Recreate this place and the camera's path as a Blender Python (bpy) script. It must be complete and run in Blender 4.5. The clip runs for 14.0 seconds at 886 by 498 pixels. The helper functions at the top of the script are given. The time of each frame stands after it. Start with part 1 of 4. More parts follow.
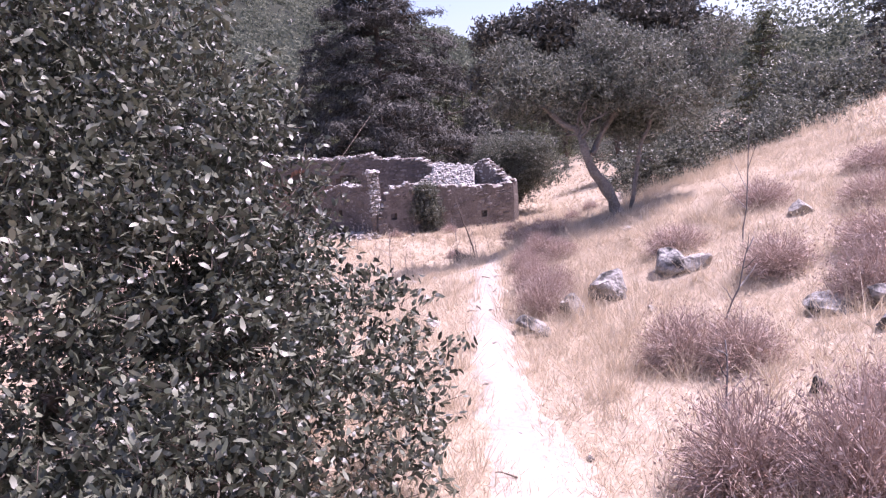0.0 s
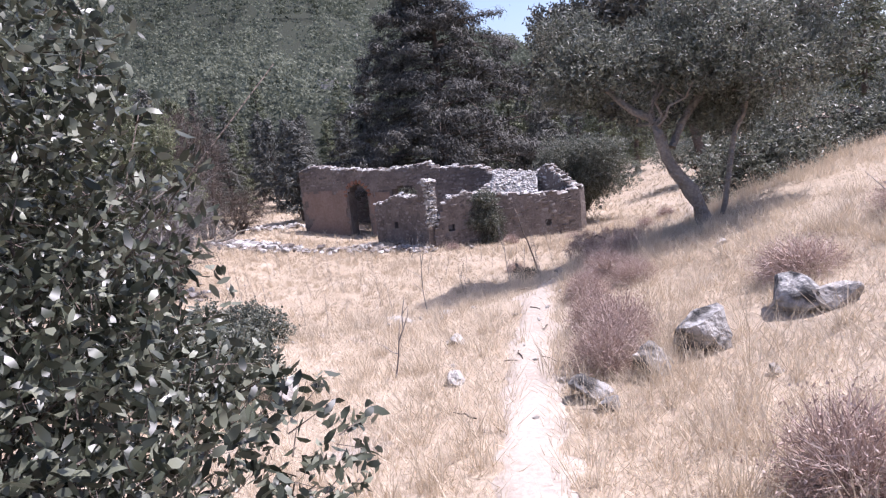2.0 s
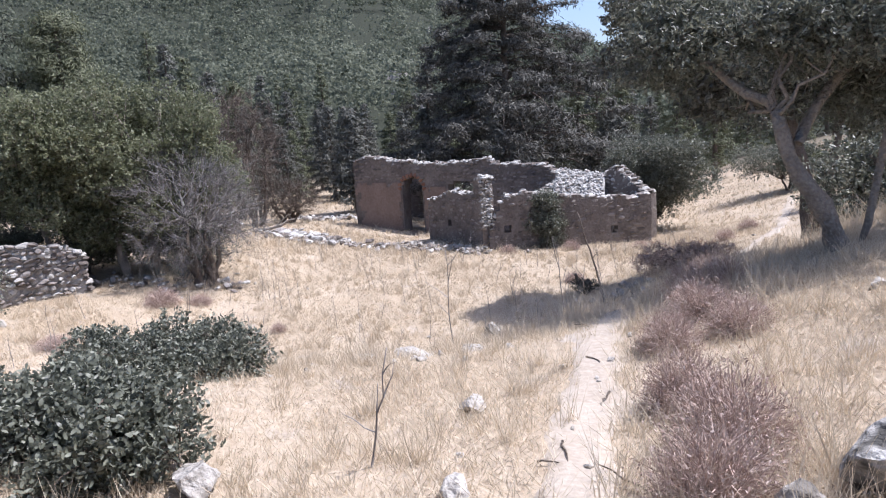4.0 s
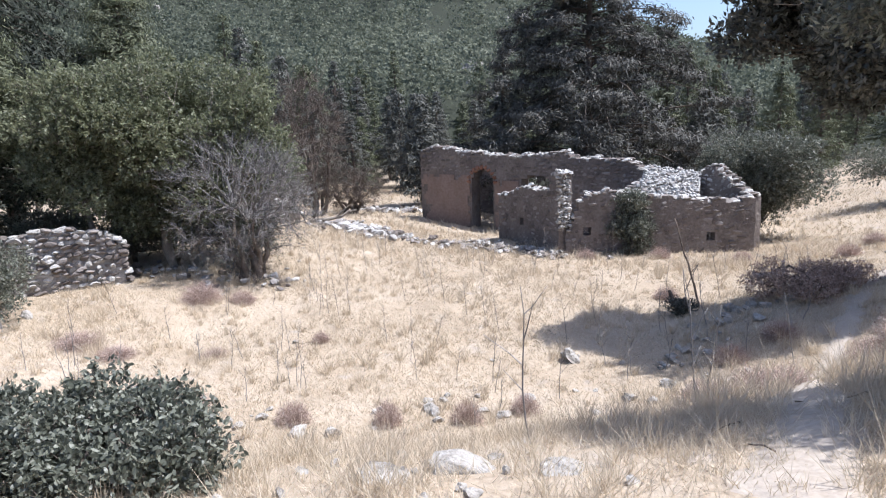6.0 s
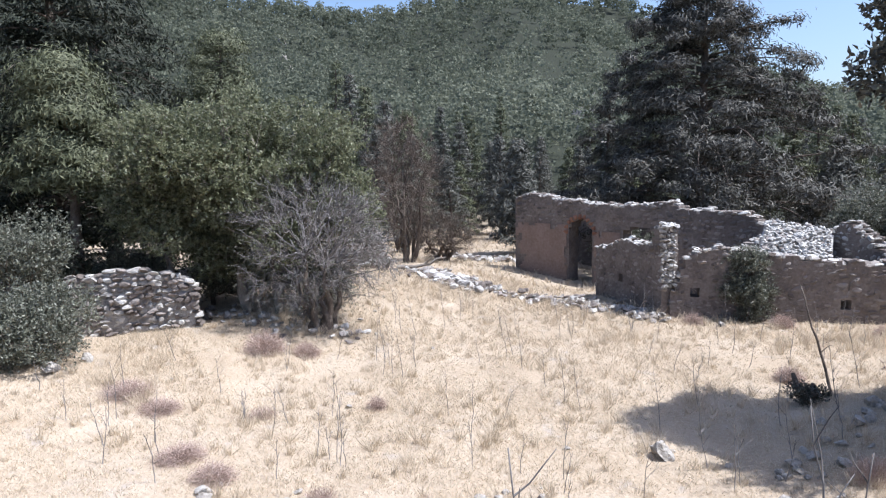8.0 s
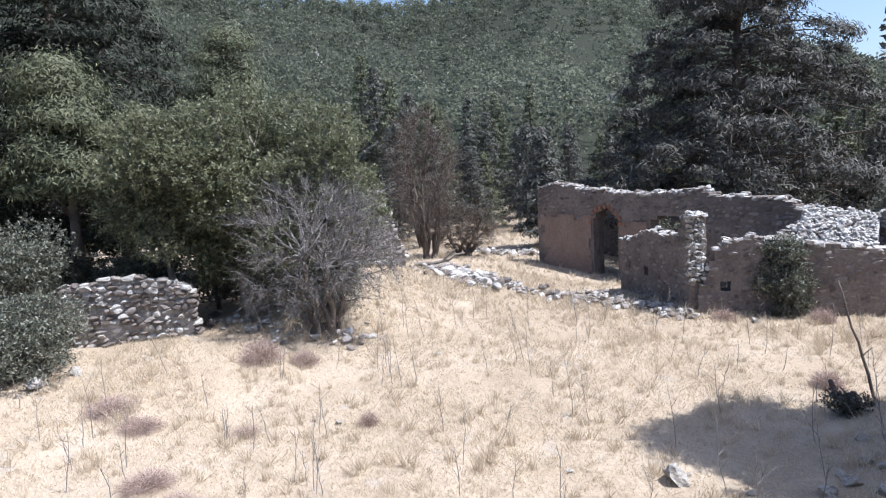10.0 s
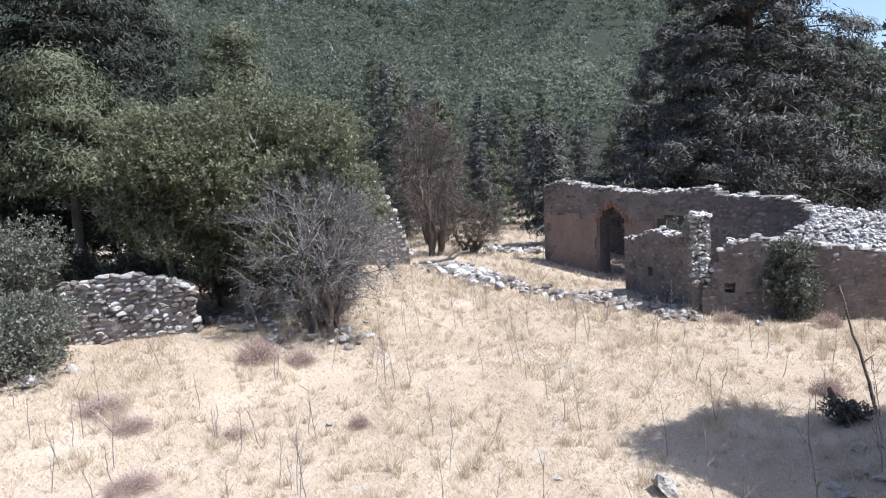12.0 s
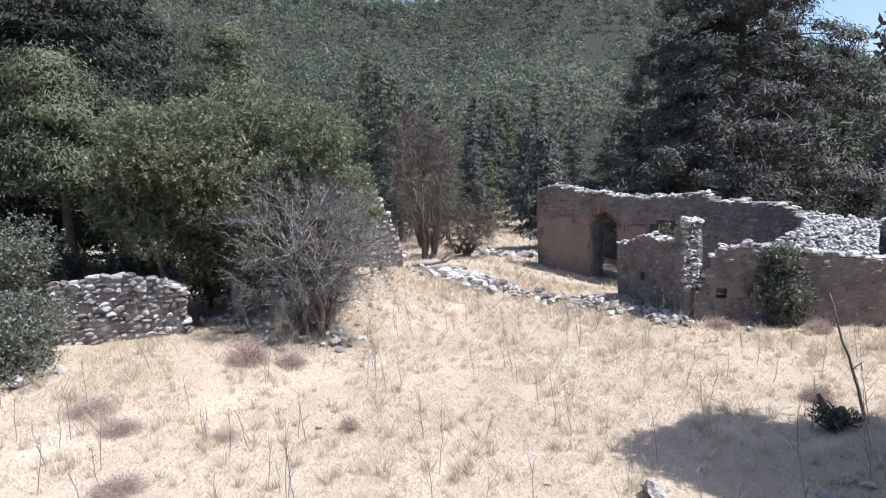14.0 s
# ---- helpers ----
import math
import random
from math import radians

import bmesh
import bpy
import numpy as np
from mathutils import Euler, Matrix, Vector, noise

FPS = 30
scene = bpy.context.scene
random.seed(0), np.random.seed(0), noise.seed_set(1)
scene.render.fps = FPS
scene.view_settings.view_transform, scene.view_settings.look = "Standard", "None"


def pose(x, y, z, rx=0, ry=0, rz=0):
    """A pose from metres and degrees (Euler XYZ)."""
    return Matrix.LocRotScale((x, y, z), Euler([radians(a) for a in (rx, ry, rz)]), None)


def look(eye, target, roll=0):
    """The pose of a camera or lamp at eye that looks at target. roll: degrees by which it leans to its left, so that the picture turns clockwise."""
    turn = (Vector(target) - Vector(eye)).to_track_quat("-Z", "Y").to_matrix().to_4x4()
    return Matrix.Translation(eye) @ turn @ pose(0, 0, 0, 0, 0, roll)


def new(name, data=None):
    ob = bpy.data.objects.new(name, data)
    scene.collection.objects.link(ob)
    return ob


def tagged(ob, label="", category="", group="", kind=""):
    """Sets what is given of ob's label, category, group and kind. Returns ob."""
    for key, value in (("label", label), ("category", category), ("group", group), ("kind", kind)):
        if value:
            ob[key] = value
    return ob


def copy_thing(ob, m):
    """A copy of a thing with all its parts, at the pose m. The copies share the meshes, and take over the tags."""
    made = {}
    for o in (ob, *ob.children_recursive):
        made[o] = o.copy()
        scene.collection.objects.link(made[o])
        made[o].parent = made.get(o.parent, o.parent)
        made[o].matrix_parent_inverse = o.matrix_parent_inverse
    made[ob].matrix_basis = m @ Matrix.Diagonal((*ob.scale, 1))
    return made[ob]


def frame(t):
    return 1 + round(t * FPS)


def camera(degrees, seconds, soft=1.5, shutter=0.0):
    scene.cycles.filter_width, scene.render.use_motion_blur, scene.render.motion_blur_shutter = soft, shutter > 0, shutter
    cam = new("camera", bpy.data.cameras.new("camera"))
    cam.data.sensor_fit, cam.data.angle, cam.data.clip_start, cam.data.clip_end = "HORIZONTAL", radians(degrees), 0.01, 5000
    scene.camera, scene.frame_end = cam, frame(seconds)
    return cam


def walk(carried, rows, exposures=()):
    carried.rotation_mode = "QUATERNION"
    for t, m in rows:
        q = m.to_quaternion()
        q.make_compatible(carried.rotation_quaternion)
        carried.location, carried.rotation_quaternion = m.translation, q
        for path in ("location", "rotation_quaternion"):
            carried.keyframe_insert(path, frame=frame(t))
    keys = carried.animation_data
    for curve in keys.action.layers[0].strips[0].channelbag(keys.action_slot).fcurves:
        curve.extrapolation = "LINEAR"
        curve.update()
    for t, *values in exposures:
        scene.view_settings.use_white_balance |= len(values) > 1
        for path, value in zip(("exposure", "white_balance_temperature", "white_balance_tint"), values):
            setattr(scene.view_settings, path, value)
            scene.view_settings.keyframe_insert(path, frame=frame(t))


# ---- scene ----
cam = camera(66.3, 14.0, soft=1.2)
PATH = [
    (0, (1.043, 1.111, 2.008), (0.818, 3.058, 1.609), -3.9),
    (0.5, (1.091, 1.418, 2.027), (0.811, 3.344, 1.566), -5.8),
    (1, (1.121, 1.82, 1.994), (0.814, 3.723, 1.462), -4.8),
    (1.5, (1.114, 2.288, 1.905), (0.819, 4.196, 1.385), -5.8),
    (2, (1.149, 2.697, 1.791), (0.725, 4.619, 1.436), -5.9),
    (2.5, (1.142, 3.156, 1.709), (0.71, 5.06, 1.276), -6.8),
    (3, (1.133, 3.531, 1.686), (0.609, 5.411, 1.247), -5.1),
    (3.2, (1.139, 3.661, 1.67), (0.538, 5.538, 1.334), -3.1),
    (5.3, (0.582, 5.607, 1.576), (-0.005, 7.481, 1.196), -4.1),
    (5.5, (0.52, 5.787, 1.594), (-0.117, 7.648, 1.234), -4.1),
    (6, (0.365, 6.292, 1.487), (-0.421, 8.094, 1.123), -2.0),
    (6.5, (0.255, 6.758, 1.483), (-0.615, 8.538, 1.205), -0.8),
    (7, (0.258, 7.212, 1.507), (-0.658, 8.966, 1.215), -1.9),
    (7.5, (0.278, 7.562, 1.445), (-0.691, 9.282, 1.124), -1.8),
    (8, (0.254, 7.834, 1.466), (-0.816, 9.509, 1.24), -1.1),
    (8.5, (0.253, 8.152, 1.455), (-0.851, 9.808, 1.253), -2.4),
    (9, (0.31, 8.482, 1.47), (-0.859, 10.085, 1.223), -2.3),
    (9.2, (0.295, 8.602, 1.447), (-0.878, 10.202, 1.198), -3.4),
    (11.3, (0.517, 9.308, 1.578), (-0.632, 10.926, 1.332), -2.1),
    (11.5, (0.532, 9.304, 1.56), (-0.644, 10.901, 1.306), -2.4),
    (12, (0.534, 9.321, 1.552), (-0.663, 10.902, 1.292), -2.8),
    (12.5, (0.517, 9.329, 1.541), (-0.691, 10.902, 1.28), -2.2),
    (13, (0.529, 9.342, 1.547), (-0.664, 10.925, 1.282), -2.2),
    (13.5, (0.537, 9.337, 1.551), (-0.656, 10.919, 1.28), -2.4),
    (14, (0.544, 9.348, 1.558), (-0.638, 10.941, 1.305), -2.2),
]
EXPOSURES = [(0.0, 1.2, 5920, 44), (1.5, 1.1, 5850, 38), (2.0, 1.03, 5790, 27), (3.0, 0.88, 5740, 21), (5.3, 0.95, 5700, 14), (14.0, 0.93, 5660, 13)]
walk(cam, [(t, look(eye, target, roll)) for t, eye, target, roll in PATH], EXPOSURES)

# ---- light ----
SUN_AZ, SUN_EL = math.atan2(0.92, 0.39), radians(63)      # clockwise from +y
world = bpy.data.worlds.new("sky")
scene.world = world
world.use_nodes = True
wn = world.node_tree.nodes
sky = wn.new("ShaderNodeTexSky")
sky.sky_type = "NISHITA"
sky.sun_disc = False
sky.sun_elevation, sky.sun_rotation = SUN_EL, SUN_AZ
sky.dust_density = 2.0
wn["Background"].inputs["Strength"].default_value = 0.1
world.node_tree.links.new(sky.outputs["Color"], wn["Background"].inputs["Color"])
sun = new("sun", bpy.data.lights.new("sun", "SUN"))
sun.data.energy, sun.data.angle, sun.data.color = 4.2, radians(0.53), (1.0, 0.95, 0.87)
sun_dir = Vector((math.sin(SUN_AZ) * math.cos(SUN_EL), math.cos(SUN_AZ) * math.cos(SUN_EL), math.sin(SUN_EL)))
sun.matrix_world = look(sun_dir * 60, (0, 0, 0))

rng = np.random.default_rng(7)


# ---- materials ----
def material(name, colors, scale=3.0, fine=40.0, rough=0.9, bump=0.3, bump_scale=25.0, spec=0.2, island=0.0, per_object=0.0, translucent=0.0, stain=None, woods=False):
    """Two-scale noise between colours; island: random shade per leaf or blade; per_object: random shade per piece."""
    m = bpy.data.materials.new(name)
    m.use_nodes = True
    n, l = m.node_tree.nodes, m.node_tree.links
    bsdf = n["Principled BSDF"]
    bsdf.inputs["Roughness"].default_value = rough
    bsdf.inputs["Specular IOR Level"].default_value = spec
    co = n.new("ShaderNodeTexCoord")
    geo = n.new("ShaderNodeNewGeometry")
    big = n.new("ShaderNodeTexNoise")
    big.inputs["Scale"].default_value = scale
    big.inputs["Detail"].default_value = 6
    small = n.new("ShaderNodeTexNoise")
    small.inputs["Scale"].default_value = fine
    small.inputs["Detail"].default_value = 4
    for node in (big, small):
        l.new(geo.outputs["Position"], node.inputs["Vector"])
    mix = n.new("ShaderNodeMath")
    mix.operation = "MULTIPLY_ADD"
    mix.inputs[1].default_value = 0.45
    l.new(small.outputs["Fac"], mix.inputs[0])
    add = n.new("ShaderNodeMath")
    add.operation = "MULTIPLY"
    add.inputs[1].default_value = 0.55
    l.new(big.outputs["Fac"], add.inputs[0])
    l.new(add.outputs[0], mix.inputs[2])
    fac = mix.outputs[0]
    if island or per_object:
        src = geo.outputs["Random Per Island"] if island else n.new("ShaderNodeObjectInfo").outputs["Random"]
        k = island or per_object
        blend = n.new("ShaderNodeMix")
        blend.inputs[0].default_value = k
        l.new(fac, blend.inputs[2])
        l.new(src, blend.inputs[3])
        fac = blend.outputs[0]
    ramp = n.new("ShaderNodeValToRGB")
    lo, hi = (0.3, 0.7) if not island else (0.3, 0.7) if island < 0.2 else (0.15, 0.85)
    e = ramp.color_ramp.elements
    e[0].position, e[1].position = lo, hi
    e[0].color, e[1].color = (*colors[0], 1), (*colors[-1], 1)
    for i, c in enumerate(colors[1:-1]):
        x = e.new(lo + (hi - lo) * (i + 1) / (len(colors) - 1))
        x.color = (*c, 1)
    l.new(fac, ramp.inputs["Fac"])
    out = ramp.outputs["Color"]
    if stain:
        sn = n.new("ShaderNodeTexNoise")
        sn.inputs["Scale"].default_value, sn.inputs["Detail"].default_value = stain[1], 8
        l.new(geo.outputs["Position"], sn.inputs["Vector"])
        sr = n.new("ShaderNodeMapRange")
        sr.inputs[1].default_value, sr.inputs[2].default_value = stain[2], stain[2] + 0.12
        l.new(sn.outputs["Fac"], sr.inputs[0])
        sm = n.new("ShaderNodeMix")
        sm.data_type = "RGBA"
        l.new(sr.outputs[0], sm.inputs[0])
        l.new(out, sm.inputs[6])
        sm.inputs[7].default_value = (*stain[0], 1)
        out = sm.outputs[2]
    if woods:      # beyond the clearing: green scrub, its colour darkened for shade between crowns
        away = n.new("ShaderNodeVectorMath")
        away.operation = "DISTANCE"
        away.inputs[1].default_value = (-3, 16, 0)
        l.new(geo.outputs["Position"], away.inputs[0])
        wr = n.new("ShaderNodeMapRange")
        wr.inputs[1].default_value, wr.inputs[2].default_value = 34, 46
        l.new(away.outputs["Value"], wr.inputs[0])
        wm = n.new("ShaderNodeMix")
        wm.data_type = "RGBA"
        l.new(wr.outputs[0], wm.inputs[0])
        l.new(out, wm.inputs[6])
        wm.inputs[7].default_value = (0.034, 0.038, 0.027, 1)
        out = wm.outputs[2]
    l.new(out, bsdf.inputs["Base Color"])
    if bump:
        bn = n.new("ShaderNodeTexNoise")
        bn.inputs["Scale"].default_value, bn.inputs["Detail"].default_value = bump_scale, 8
        l.new(geo.outputs["Position"], bn.inputs["Vector"])
        b = n.new("ShaderNodeBump")
        b.inputs["Strength"].default_value, b.inputs["Distance"].default_value = bump, 0.05
        l.new(bn.outputs["Fac"], b.inputs["Height"])
        l.new(b.outputs["Normal"], bsdf.inputs["Normal"])
    if translucent:
        tr = n.new("ShaderNodeBsdfTranslucent")
        l.new(out, tr.inputs["Color"])
        ms = n.new("ShaderNodeMixShader")
        ms.inputs[0].default_value = translucent
        l.new(bsdf.outputs[0], ms.inputs[1])
        l.new(tr.outputs[0], ms.inputs[2])
        l.new(ms.outputs[0], n["Material Output"].inputs["Surface"])
    return m


M_GROUND = material("dry_field_soil", [(0.29, 0.225, 0.155), (0.38, 0.31, 0.23), (0.45, 0.38, 0.3)], 0.7, 18, 0.95, 0.6, 14, 0.1, stain=((0.36, 0.32, 0.28), 1.7, 0.62), woods=True)
M_PATH = material("trodden_earth", [(0.31, 0.26, 0.2), (0.41, 0.352, 0.29), (0.47, 0.415, 0.35)], 1.8, 30, 0.95, 0.25, 22, 0.1)
M_STRAW = material("dry_grass", [(0.47, 0.385, 0.27), (0.6, 0.51, 0.385), (0.7, 0.62, 0.5)], 0.8, 6, 0.7, 0, spec=0.2, island=0.4, translucent=0.3)
M_SHRUB = material("dry_thorn", [(0.25, 0.175, 0.145), (0.43, 0.325, 0.275), (0.58, 0.48, 0.42)], 2.0, 20, 0.9, 0, island=0.7, translucent=0.15)
M_GREYTWIG = material("bare_twig", [(0.085, 0.077, 0.072), (0.19, 0.177, 0.168), (0.34, 0.322, 0.31)], 2.0, 20, 0.9, 0, island=0.6)
M_BARK = material("bark", [(0.07, 0.055, 0.045), (0.20, 0.165, 0.135)], 4, 40, 0.95, 0.8, 30)
M_PALEBARK = material("pale_bark", [(0.14, 0.12, 0.10), (0.36, 0.32, 0.27)], 5, 40, 0.95, 0.8, 30)
M_LEAF = material("glossy_leaf", [(0.02, 0.024, 0.015), (0.07, 0.08, 0.05), (0.215, 0.225, 0.16)], 2, 20, 0.42, 0, spec=0.6, island=0.75, translucent=0.15)
M_OLIVE = material("olive_leaf", [(0.062, 0.068, 0.05), (0.15, 0.16, 0.12), (0.28, 0.29, 0.225)], 1.2, 20, 0.45, 0, spec=0.5, island=0.7, translucent=0.32)
M_GREEN = material("fresh_leaf", [(0.075, 0.083, 0.045), (0.175, 0.19, 0.108), (0.33, 0.345, 0.215)], 0.6, 10, 0.45, 0, spec=0.4, island=0.6, translucent=0.48)
M_CONIFER = material("conifer_needle", [(0.04, 0.042, 0.036), (0.1, 0.102, 0.085), (0.19, 0.19, 0.16)], 0.6, 8, 0.6, 0, spec=0.3, island=0.6, translucent=0.1)
# pine needles with their deep shade put into the base colour
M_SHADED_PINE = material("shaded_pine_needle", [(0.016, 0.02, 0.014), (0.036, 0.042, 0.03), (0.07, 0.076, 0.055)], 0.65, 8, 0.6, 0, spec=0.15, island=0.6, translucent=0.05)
M_CYPRESS = material("cypress_needle", [(0.03, 0.029, 0.025), (0.075, 0.072, 0.06), (0.18, 0.174, 0.15)], 0.6, 8, 0.6, 0, spec=0.2, island=0.6, translucent=0.05)
M_PINE = material("pine_needle", [(0.05, 0.056, 0.032), (0.11, 0.122, 0.066), (0.2, 0.21, 0.12)], 0.5, 8, 0.6, 0, spec=0.3, island=0.5, translucent=0.15)
M_FOREST = material("forest_crown", [(0.06, 0.068, 0.048), (0.145, 0.16, 0.115), (0.27, 0.282, 0.205)], 0.03, 0.16, 0.7, 0, spec=0.15, island=0.12, translucent=0.4)
M_STONE = material("limestone", [(0.25, 0.235, 0.215), (0.4, 0.385, 0.36), (0.54, 0.525, 0.5)], 3, 30, 0.9, 0.7, 18, 0.2, per_object=0.35, stain=((0.13, 0.125, 0.115), 4.0, 0.6))
M_BOULDER = material("weathered_boulder", [(0.17, 0.16, 0.148), (0.36, 0.345, 0.32), (0.56, 0.545, 0.515)], 4, 35, 0.9, 0.9, 22, 0.2, stain=((0.07, 0.066, 0.06), 7.0, 0.46))
M_PALEROCK = material("pale_limestone", [(0.24, 0.22, 0.19), (0.37, 0.345, 0.31), (0.5, 0.475, 0.435)], 4, 35, 0.9, 0.9, 20, 0.15, stain=((0.17, 0.155, 0.135), 6.0, 0.54))
M_MASONRY = material("old_masonry", [(0.115, 0.098, 0.088), (0.185, 0.16, 0.145), (0.27, 0.24, 0.215)], 1.6, 14, 0.95, 0.9, 9, 0.1, stain=((0.14, 0.12, 0.11), 2.2, 0.58))
M_PLASTER = material("ochre_plaster", [(0.19, 0.135, 0.11), (0.25, 0.19, 0.16), (0.31, 0.25, 0.215)], 1.1, 12, 0.95, 0.4, 10, 0.1, stain=((0.24, 0.19, 0.16), 1.9, 0.6))
M_BRICK = material("reddened_arch_stone", [(0.20, 0.10, 0.07), (0.30, 0.17, 0.12)], 3, 30, 0.95, 0.6, 15, 0.1, per_object=0.5)
M_FACING = material("wall_facing", [(0.12, 0.104, 0.094), (0.195, 0.172, 0.155), (0.3, 0.272, 0.25)], 2, 25, 0.95, 0.9, 15, 0.1, island=0.55, stain=((0.1, 0.088, 0.08), 3.0, 0.6))
M_WALLSTONE = material("wall_stone", [(0.14, 0.12, 0.107), (0.205, 0.18, 0.162), (0.29, 0.262, 0.24)], 2, 25, 0.95, 0.8, 15, 0.1, per_object=0.6)


# ---- mesh helpers ----
def mesh_of(name, verts, faces, mat, smooth=False):
    me = bpy.data.meshes.new(name)
    verts = np.asarray(verts, np.float32).reshape(-1, 3)
    if isinstance(faces, np.ndarray):
        k = faces.shape[1]
        me.vertices.add(len(verts))
        me.vertices.foreach_set("co", verts.ravel())
        me.loops.add(faces.size)
        me.loops.foreach_set("vertex_index", faces.ravel().astype(np.int32))
        me.polygons.add(len(faces))
        me.polygons.foreach_set("loop_start", np.arange(0, faces.size, k, dtype=np.int32))
        me.update(calc_edges=True)
    else:
        me.from_pydata(verts.tolist(), [], faces)
    me.materials.append(mat)
    if smooth:
        me.polygons.foreach_set("use_smooth", np.ones(len(me.polygons), bool))
    return me


def part(name, me, parent, label="", at=None):
    ob = new(name, me)
    ob.parent = parent
    if at is not None:
        ob.matrix_basis = at
    return tagged(ob, label)


def thing(name, label, category, at, group=""):
    ob = new(name)
    ob.location = at
    ob.empty_display_size = 0.1
    return tagged(ob, label, category, group)


def unit(v):
    return v / np.maximum(np.linalg.norm(v, axis=-1, keepdims=True), 1e-9)


def leaf_arrays(cen, axis, length, width, bend=0.25, oval=False, facing=None):
    """Pointed, folded leaves: four corners each, two triangles; oval ones have six corners and four triangles."""
    n = len(cen)
    axis = unit(axis)
    side = unit(np.cross(axis, rng.normal(size=(n, 3)) if facing is None else facing))
    up = np.cross(side, axis)
    ln = np.broadcast_to(np.asarray(length, float), (n,))[:, None] * rng.uniform(0.7, 1.25, (n, 1))
    wd = np.broadcast_to(np.asarray(width, float), (n,))[:, None] * rng.uniform(0.7, 1.2, (n, 1))
    b = cen - axis * ln * 0.5
    tip = cen + axis * ln * 0.5
    if oval:
        lo, hi = b + axis * ln * 0.3 + up * wd * bend * 0.8, b + axis * ln * 0.68 + up * wd * bend
        v = np.stack([b, lo + side * wd * 0.5, hi + side * wd * 0.42, tip, hi - side * wd * 0.42, lo - side * wd * 0.5], 1).reshape(-1, 3)
        i = np.arange(n)[:, None] * 6
        return v, np.concatenate([i + [0, 1, 5], i + [1, 2, 4], i + [1, 4, 5], i + [2, 3, 4]], 0)
    mid = cen - axis * ln * 0.05 + up * wd * bend
    v = np.stack([b, mid + side * wd * 0.5, tip, mid - side * wd * 0.5], 1).reshape(-1, 3)
    i = np.arange(n)[:, None] * 4
    f = np.concatenate([i + [0, 1, 2], i + [0, 2, 3]], 0)
    return v, f


def blade_arrays(base, tip, width):
    n = len(base)
    side = unit(np.cross(tip - base, rng.normal(size=(n, 3)))) * np.broadcast_to(np.asarray(width, float), (n,))[:, None] * 0.5
    v = np.stack([base - side, base + side, tip], 1).reshape(-1, 3)
    return v, np.arange(3 * n).reshape(-1, 3)


def joined(*pairs):
    vs, fs, k = [], [], 0
    for v, f in pairs:
        vs.append(v)
        fs.append(f + k)
        k += len(v)
    return np.concatenate(vs), np.concatenate(fs)


def tube_arrays(points, radii, sides=6):
    """A tapered, closed tube along a line, in triangles."""
    p = np.asarray(points, float)
    r = np.asarray(radii, float)
    d = unit(np.gradient(p, axis=0))
    ref = np.array([0.31, 0.87, 0.38])
    a = unit(np.cross(d, ref))
    b = np.cross(d, a)
    ang = np.linspace(0, 2 * np.pi, sides, endpoint=False)
    ring = (a[:, None] * np.cos(ang)[None, :, None] + b[:, None] * np.sin(ang)[None, :, None]) * r[:, None, None]
    v = (p[:, None] + ring).reshape(-1, 3)
    f = []
    for i in range(len(p) - 1):
        for j in range(sides):
            q = (i * sides + j, i * sides + (j + 1) % sides, (i + 1) * sides + (j + 1) % sides, (i + 1) * sides + j)
            f += [(q[0], q[1], q[2]), (q[0], q[2], q[3])]
    for ring0 in (0, (len(p) - 1) * sides):
        f += [(ring0, ring0 + j, ring0 + j + 1) for j in range(1, sides - 1)]
    return v, np.array(f)


def wavy(a, b, n, amp):
    a, b = np.asarray(a, float), np.asarray(b, float)
    t = np.linspace(0, 1, n)[:, None]
    w = np.cumsum(rng.normal(size=(n, 3)) * amp, 0)
    w = w - t * w[-1] - (1 - t) * w[0]
    return a + (b - a) * t + w


# ---- terrain ----
def sstep(a, b, v):
    k = np.clip((v - a) / (b - a), 0, 1)
    return k * k * (3 - 2 * k)


EYE0 = (0.5, 9.0)
SKY_AZ = [-180, -90, -40, -20, -5, 3, 9, 14.6, 19, 26, 35, 42, 51, 60, 75, 110, 180]
SKY_EL = [7, 5, 3, 3.2, 3.5, 5.2, 7.7, 11, 12.8, 14.8, 13.2, 12.9, 14.2, 15.5, 15, 9, 7]


def lump(x, y, s):
    """A cheap smooth noise of waves."""
    return (np.sin(x * 1.3 / s + 0.7 * np.sin(y * 1.1 / s)) + np.sin(y * 1.7 / s + 1.3 * np.sin(x * 0.9 / s + 2)) + np.sin((x + y) * 2.3 / s + 1.1)) / 3


